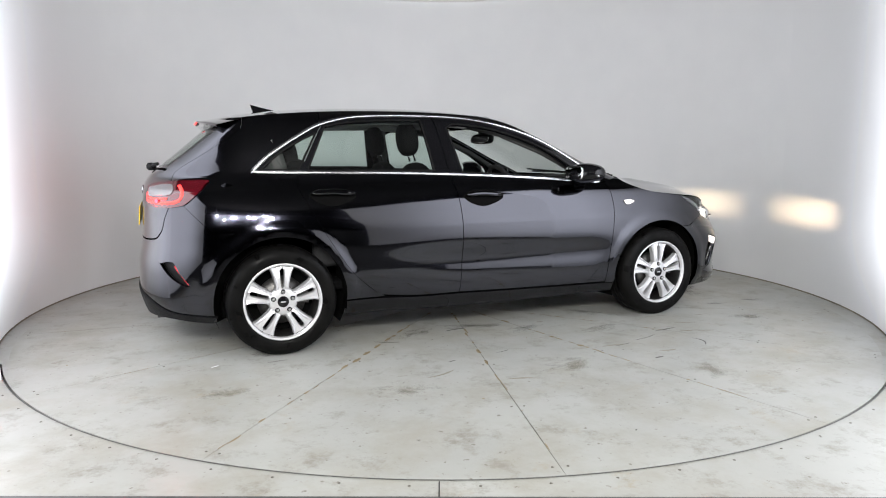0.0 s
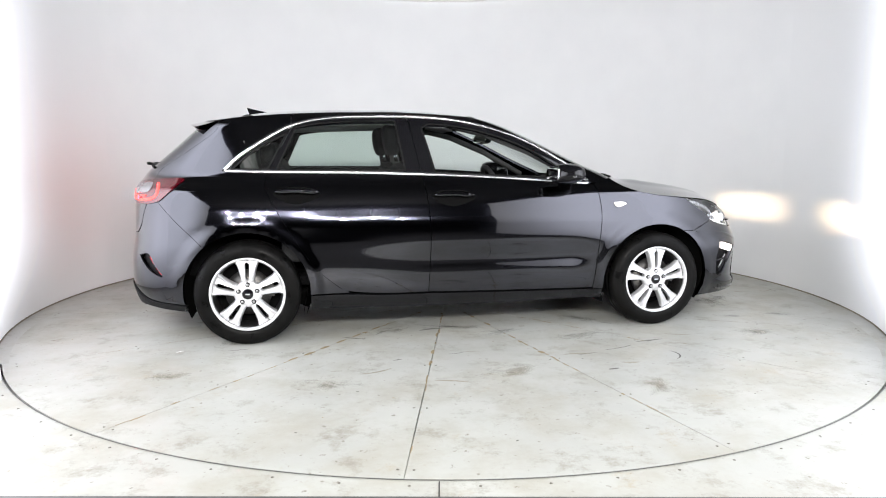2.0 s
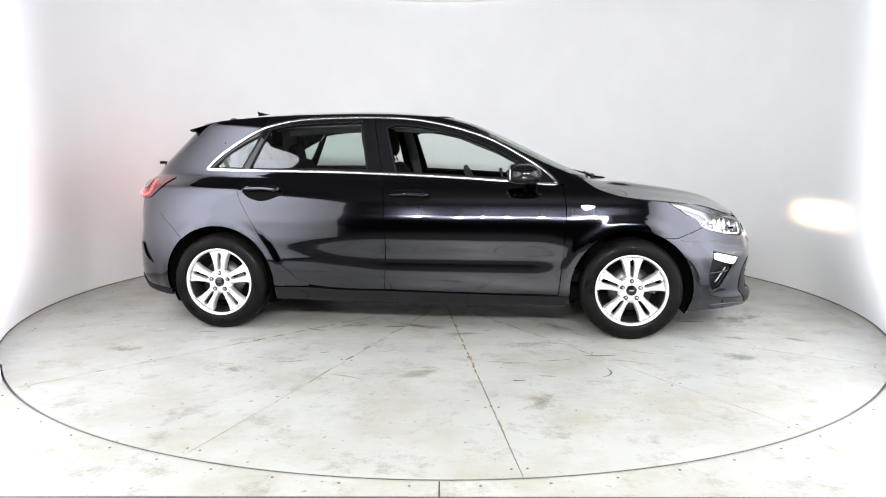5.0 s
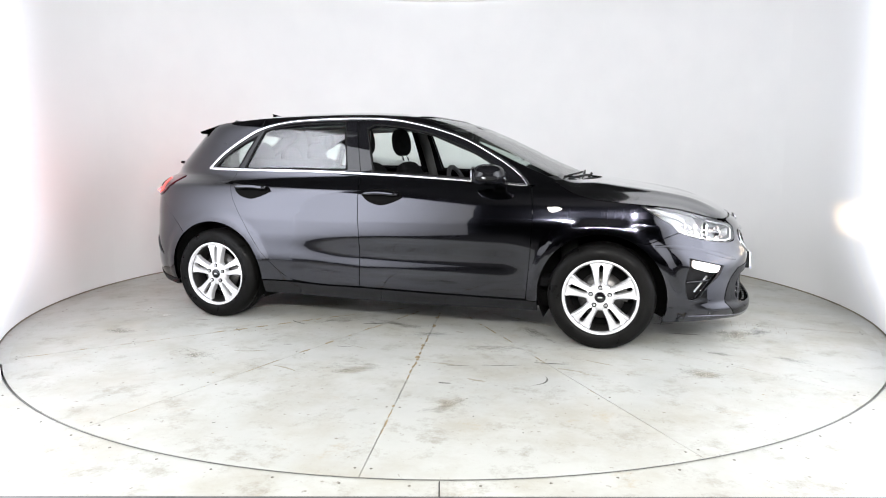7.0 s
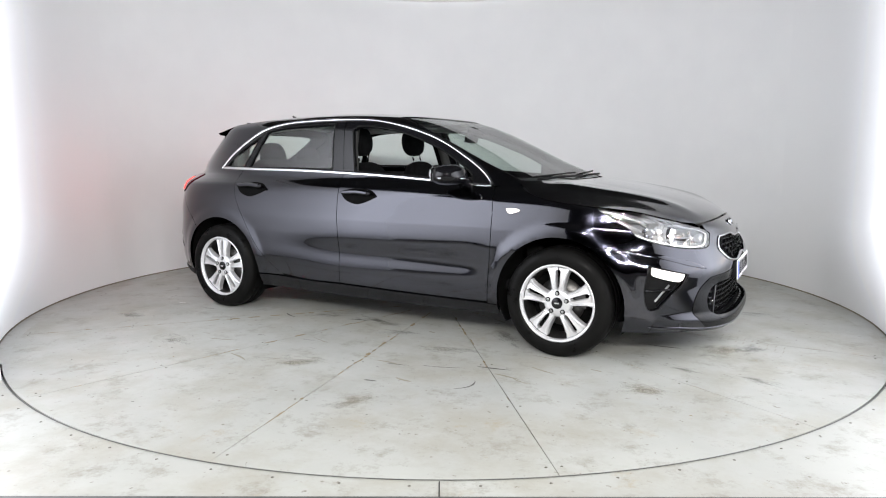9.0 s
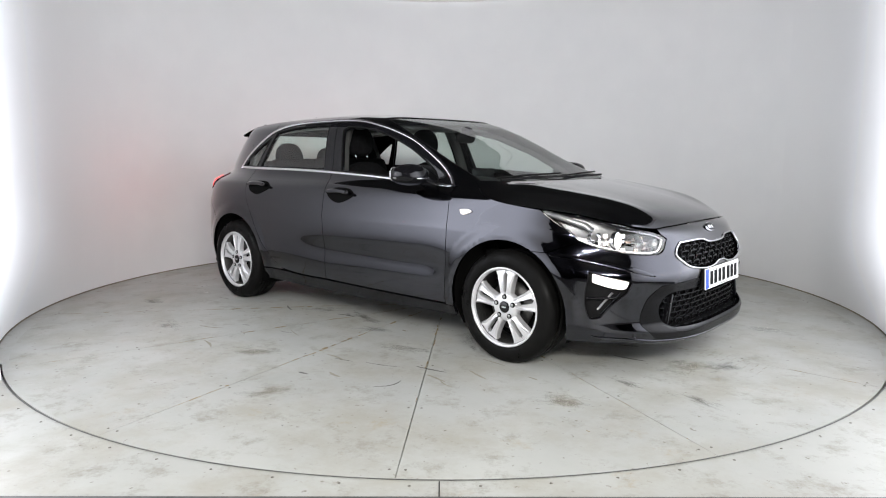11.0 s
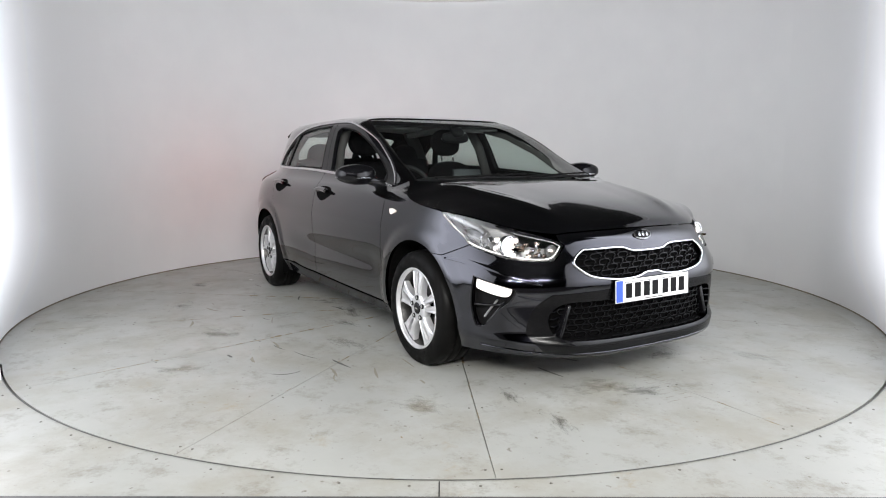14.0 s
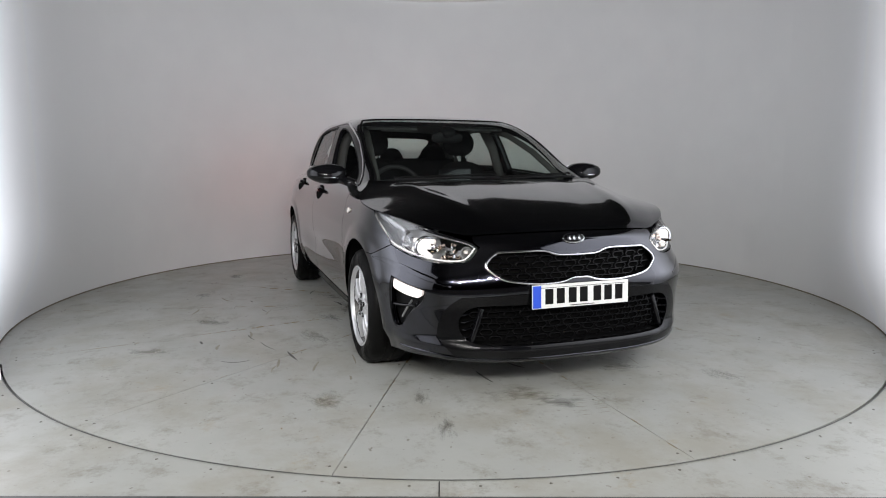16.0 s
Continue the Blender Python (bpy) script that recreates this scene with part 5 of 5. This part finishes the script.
for s, d in ((-1, fdoor_r), (1, fdoor_l)):
    m = part("door_mirror", blob((.210, .25, .128), (.660, s * .925, 1.025), 2.6, (0, 0, s * -12), shape=(lambda x, y, z, s=s: (mirror_shape(x, s * y, z)[0], y, mirror_shape(x, s * y, z)[2]))), BLACK_GLOSS, d, "gloss black door mirror housing")
    part("mirror_glass", blob((.012, .17, .09), (.563, s * .915, 1.028), 4.0, (0, 0, s * -8)), MIRROR, m, "silvered mirror glass")
    part("mirror_stem", block((.085, .13, .05), (.70, s * .815, .978), .016, (s * 20, 0, 0)), BLACK_GLOSS, m)
    part("mirror_indicator", tube([(.650, s * 1.047, 1.010), (.720, s * 1.022, 1.009), (.760, s * .95, 1.006), (.765, s * .87, 1.003)], .005, 6), CHROME, m, "silver indicator strip")

# roof aerial
av, af = [], []
for k in range(13):
    t = k / 12
    h = .062 * (1 - t) ** 1.25
    xx = -1.345 + .185 * t
    w = .024 * math.sin(math.pi * min(.12 + t * .88, 1)) ** .7 + .002
    zb = top_z(xx) - .006
    xo = -.02 * (1 - t)
    av += [(xx, -w, zb), (xx + xo, -w * .25, zb + h), (xx + xo, w * .25, zb + h), (xx, w, zb)]
for k in range(12):
    for a in range(3):
        af.append((4 * k + a, 4 * k + a + 1, 4 * k + 5 + a, 4 * k + 4 + a))
af.append((0, 1, 2, 3))
part("aerial", (av, af), BLACK_GLOSS, car, "black shark-fin aerial")

# underside and wheel arches
part("underbody", block((3.3, 1.40, .10), (0, 0, .25), .03), LINER, car)
part("cabin_floor", block((2.6, 1.46, .06), (-.25, 0, .36), .02), CLOTH, car)
part("bulkhead", block((.10, 1.44, .55), (1.12, 0, .62), .02), LINER, car)
part("engine_cover", block((.75, 1.05, .32), (1.55, 0, .45), .03), LINER, car)
part("boot_liner", block((.70, 1.12, .50), (-1.60, 0, .60), .04), CLOTH, car)
for wx in (WHEEL_X, -WHEEL_X):
    for s in (-1, 1):
        n = 24
        v, f = [], []
        for k in range(n + 1):
            a = radians(-25 + 230 * k / n)
            px, pz = wx + .377 * math.cos(a), max(.17, WHEEL_Z + .377 * math.sin(a))
            for r, y in ((.377, abs(skin(*lo(px, pz))[1]) - .014), (.385, .56), (.0, .55)):
                v.append((wx + r * math.cos(a), s * y, WHEEL_Z + r * math.sin(a)))
        f = [(3 * k + a, 3 * k + 3 + a, 3 * k + 4 + a, 3 * k + 1 + a) for k in range(n) for a in (0, 1)]
        part("arch_liner", (v, f), LINER, car)
for mk in ((lambda q: q), mirrored):
    part("mudflap", mk(sheet(lambda u, v: (-1.0 + .03 * v, -.86 + .16 * u, .17 + .16 * v), 2, 2)), LINER, car)

# ---- wheels ----
def wheel_parts():
    tyre_prof = [(.216, .103), (.223, .111), (.240, .117), (.264, .1185), (.286, .112), (.302, .100), (.3105, .085), (.315, .060), (.3155, .030), (.308, .028), (.308, .022), (.3155, .020), (.3155, -.020), (.308, -.022), (.308, -.028), (.3155, -.030), (.315, -.06), (.3105, -.085), (.300, -.10), (.25, -.11), (.216, -.1)]
    tyre = lathe(tyre_prof, 72, "y")
    rim_prof = [(.220, .098), (.223, .108), (.2215, .113), (.214, .113), (.208, .107), (.205, .092)]
    barrel_prof = [(.2055, .093), (.203, .085), (.196, .06), (.191, 0), (.193, -.08), (.202, -.1)]
    return tyre, lathe(rim_prof, 72, "y"), lathe(barrel_prof, 48, "y")


def spoke(s):
    """One bar of a pair, in a plane facing +z, pointing along +y; s: which side of the slot."""
    bm = bmesh.new()
    rows = []
    for y, rise, inner, outer in ((.050, -.004, .0005, .034), (.080, .002, .0005, .037), (.088, .003, .008, .037), (.110, .004, .0100, .041), (.140, .003, .0110, .048), (.170, -.001, .0120, .058),
                                  (.184, -.003, .0115, .066), (.190, -.004, .0005, .070), (.205, -.007, .0005, .082), (.212, -.012, .0005, .090)):
        prof = [(inner, -.035), (inner, rise - .010), (inner + .003, rise - .001), (inner + .55 * (outer - inner), rise - .004), (outer - .010, rise), (outer - .002, rise - .007), (outer + .004, -.035)]
        rows.append([bm.verts.new((s * x, y, z)) for x, z in prof])
    for a, b in zip(rows, rows[1:]):
        for k in range(len(a) - 1):
            bm.faces.new((a[k], a[k + 1], b[k + 1], b[k]))
    bmesh.ops.recalc_face_normals(bm, faces=bm.faces)
    bm.verts.index_update()
    v = [tuple(p.co) for p in bm.verts]
    f = [tuple(p.index for p in q.verts) for q in bm.faces]
    bm.free()
    return v, f


def make_wheel(x, s):
    """A wheel as a part of the car; s: -1 right, 1 left. Its outer face looks along s*y."""
    turn = pose(x, s * .770, WHEEL_Z, 0, 0, 0 if s > 0 else 180)
    tyre, rim, barrel = wheel_parts()
    face = Matrix(((1, 0, 0, 0), (0, 0, 1, 0), (0, 1, 0, 0), (0, 0, 0, 1)))  # plane xy -> xz, z -> y
    flipx = Matrix.Diagonal((-1, 1, 1, 1))
    w = part("wheel", moved(rim, turn), ALLOY, car, "silver alloy wheel with five pairs of spokes")
    part("tyre", moved(tyre, turn), RUBBER, w, "black rubber tyre")
    # barrel takes the dark disc steel; the wheel's inner shade is in that colour
    part("rim_barrel", moved(barrel, turn), STEEL, w, "inner barrel, coloured dark for the shade behind the spokes")
    for k in range(5):
        m = turn @ Matrix.Translation((0, .096, 0)) @ flipx @ face @ pose(0, 0, 0, 0, 0, 72 * k)
        for side in (-1, 1):
            part("spoke", moved(spoke(side), m), ALLOY, w, smooth=False)
        lug = turn @ Matrix.Translation((0, .0, 0)) @ pose(0, 0, 0, 0, 72 * k, 0) @ Matrix.Translation((0, .0985, .057))
        part("wheel_bolt", moved(lathe([(0, .006), (.006, .006), (.0075, .002), (.008, -.01)], 10), lug), BOLT_STEEL, w)
        # black ring on the closed hub; a bolt hole's shade given by colour
        part("bolt_hole_shade", moved(lathe([(.0085, .0045), (.0125, .0048), (.0145, -.004)], 14), lug), BLACK_PLASTIC, w)
    part("hub", moved(lathe([(.0, .098), (.056, .098), (.074, .094), (.082, .084), (.084, .06)], 40), turn), ALLOY, w)
    cap = part("centre_cap", moved(lathe([(.0, .104), (.027, .1035), (.032, .101), (.033, .094)], 28), turn), BLACK_GLOSS, w, "black centre cap with a plain silver mark")
    part("cap_mark", moved(sheet(lambda u, v: (-.013 + .026 * u, .1052, -.004 + .008 * v), 2, 1), turn), CHROME, w)
    part("brake_disc", moved(lathe([(.06, .03), (.138, .03), (.138, .018), (.06, .018)], 40), turn), STEEL, w)
    part("brake_caliper", (sheet(lambda u, v: tuple(turn @ Vector(((.10 + .055 * v) * math.cos(radians(140 + 50 * u)), .048, (.10 + .055 * v) * math.sin(radians(140 + 50 * u))))), 8, 2)), STEEL, w)
    # added black disc standing for the shade behind the spokes
    part("wheel_back_shade", moved(lathe([(.0, -.02), (.19, -.02)], 32), turn), LINER, w)


for x in (WHEEL_X, -WHEEL_X):
    for s in (-1, 1):
        make_wheel(x, s)

# ---- cabin ----
def head(x, y, z, w=.27):
    h = part("headrest", blob((.11, w, .22), (x, y, z), 2.8, (0, -8, 0), shape=lambda a, b, c: (a, b * (1 - .16 * max(0, c) - .10 * max(0, -c)), c)), CLOTH, None)
    return h


for y in (-.37, .37):
    seat = part("front_seat", block((.52, .50, .18), (.02, y, .52), .06, (0, -6, 0), 3), CLOTH, car, "dark cloth front seat")
    part("backrest", blob((.20, .50, .60), (-.275, y, .80), 3.2, (0, -16, 0), shape=lambda a, b, c: (a * (1 - .2 * c), b * (1 - .18 * max(0, c)), c)), CLOTH, seat)
    hd = head(-.40, y, 1.245)
    hd.parent = seat
    for d in (-.055, .055):
        part("headrest_post", tube([(-.36, y + d, 1.10), (-.385, y + d, 1.18)], .006, 6), CHROME, seat, "chrome post")
bench = part("rear_bench", block((.50, 1.26, .18), (-.80, 0, .54), .06, (0, -6, 0), 3), CLOTH, car, "dark cloth rear bench")
part("backrest", block((.16, 1.24, .60), (-1.10, 0, .82), .06, (0, -20, 0), 3), CLOTH, bench)
for y in (-.42, .0, .42):
    hd = head(-1.20, y, 1.13 if y else 1.10, .25)
    hd.parent = bench
part("parcel_shelf", block((.40, 1.05, .03), (-1.52, 0, 1.0), .01), DASH, car)
def dash(u, v):
    y = -.70 + 1.40 * u
    prof = [(.46, .55), (.47, .80), (.50, .90), (.56, .955), (.70, .975), (.86, .972), (1.0, .965), (1.08, .955)]
    t = v * (len(prof) - 1)
    i = min(int(t), len(prof) - 2)
    x = prof[i][0] + (prof[i + 1][0] - prof[i][0]) * (t - i)
    z = prof[i][1] + (prof[i + 1][1] - prof[i][1]) * (t - i)
    hump = .035 * math.exp(-((y + .37) / .17) ** 2) * step(.5, .6, v) * step(.8, .6, v)
    return (x, y, z + hump)
part("dashboard", sheet(dash, 40, 21), DASH, car, "dark dashboard")
part("screen", block((.02, .24, .13), (.50, 0, .985), .008, (0, -8, 0)), BLACK_GLOSS, car, "dark touch screen")
wheel_pts = [(0, .185 * math.cos(2 * math.pi * k / 32), .185 * math.sin(2 * math.pi * k / 32)) for k in range(32)]
sw = part("steering_wheel", moved(tube(wheel_pts, .016, 8, True), pose(.33, -.37, .89, 0, -22, 0)), DASH, car, "dark steering wheel")
part("steering_boss", blob((.07, .15, .13), (.35, -.37, .885), 3, (0, -22, 0)), DASH, sw)
for a in (0, 180, 270):
    part("steering_spoke", moved(tube([(0, .05, 0), (0, .18, 0)], .015, 8), pose(.335, -.37, .89, 0, -22, 0) @ pose(0, 0, 0, a, 0, 0)), DASH, sw)
rv = part("rear_view_mirror", blob((.05, .25, .075), (.34, 0, 1.265), 3.4, (0, 10, 12)), BLACK_PLASTIC, car, "black rear-view mirror")
part("mirror_glass", blob((.006, .22, .058), (.313, -.004, 1.26), 4, (0, 10, 12)), MIRROR, rv)
part("mirror_mount", blob((.10, .10, .06), (.36, 0, 1.305), 2.6, (0, 30, 0)), BLACK_PLASTIC, rv)
for s in (-1, 1):
    part("sun_visor", block((.16, .36, .02), (.06, s * .34, 1.345), .008, (0, 10, 0)), HEADLINER, car)
    # inner trims of pillars and doors
    part("pillar_trim", tube([(.84, s * .645, .985), (.50, s * .60, 1.165), (.20, s * .55, 1.285), (-.02, s * .51, 1.335)], .022, 8), PILLAR, car, "grey pillar trim")
    part("pillar_trim", tube([(-.22, s * .68, .95), (-.27, s * .625, 1.20), (-.30, s * .55, 1.35)], .038, 8), PILLAR, car, "grey pillar trim")
    part("pillar_trim", tube([(-1.30, s * .67, 1.03), (-1.33, s * .62, 1.20), (-1.30, s * .52, 1.36)], .06, 8), PILLAR, car, "grey pillar trim")
    part("roof_trim", tube([(-.05, s * .52, 1.342), (-.4, s * .53, 1.362), (-.9, s * .525, 1.352), (-1.3, s * .505, 1.325)], .026, 8), HEADLINER, car)
    part("door_card", block((1.05, .07, .52), (.33, s * .735, .70), .03), DASH, car)
    part("door_card", block((.85, .07, .52), (-.70, s * .735, .74), .03), DASH, car)


# ---- what turns: the table, and the car on it ----
def ANGLE(t):
    """The table's turn in degrees: an almost even 5.8 degrees a second."""
    q = t / 8 - 1
    return math.degrees(-.41155 - .81030 * q - .00225 * q * q + .00201 * q ** 3)



def motions():
    times = [0.5 * k for k in range(33)]
    walk(table, [(t, pose(0, 0, 0, 0, 0, ANGLE(t))) for t in times])
    walk(car, [(t, pose(0, 0, 0, 0, 0, ANGLE(t)) @ pose(-.0668, -.0834, 0)) for t in times])


motions()
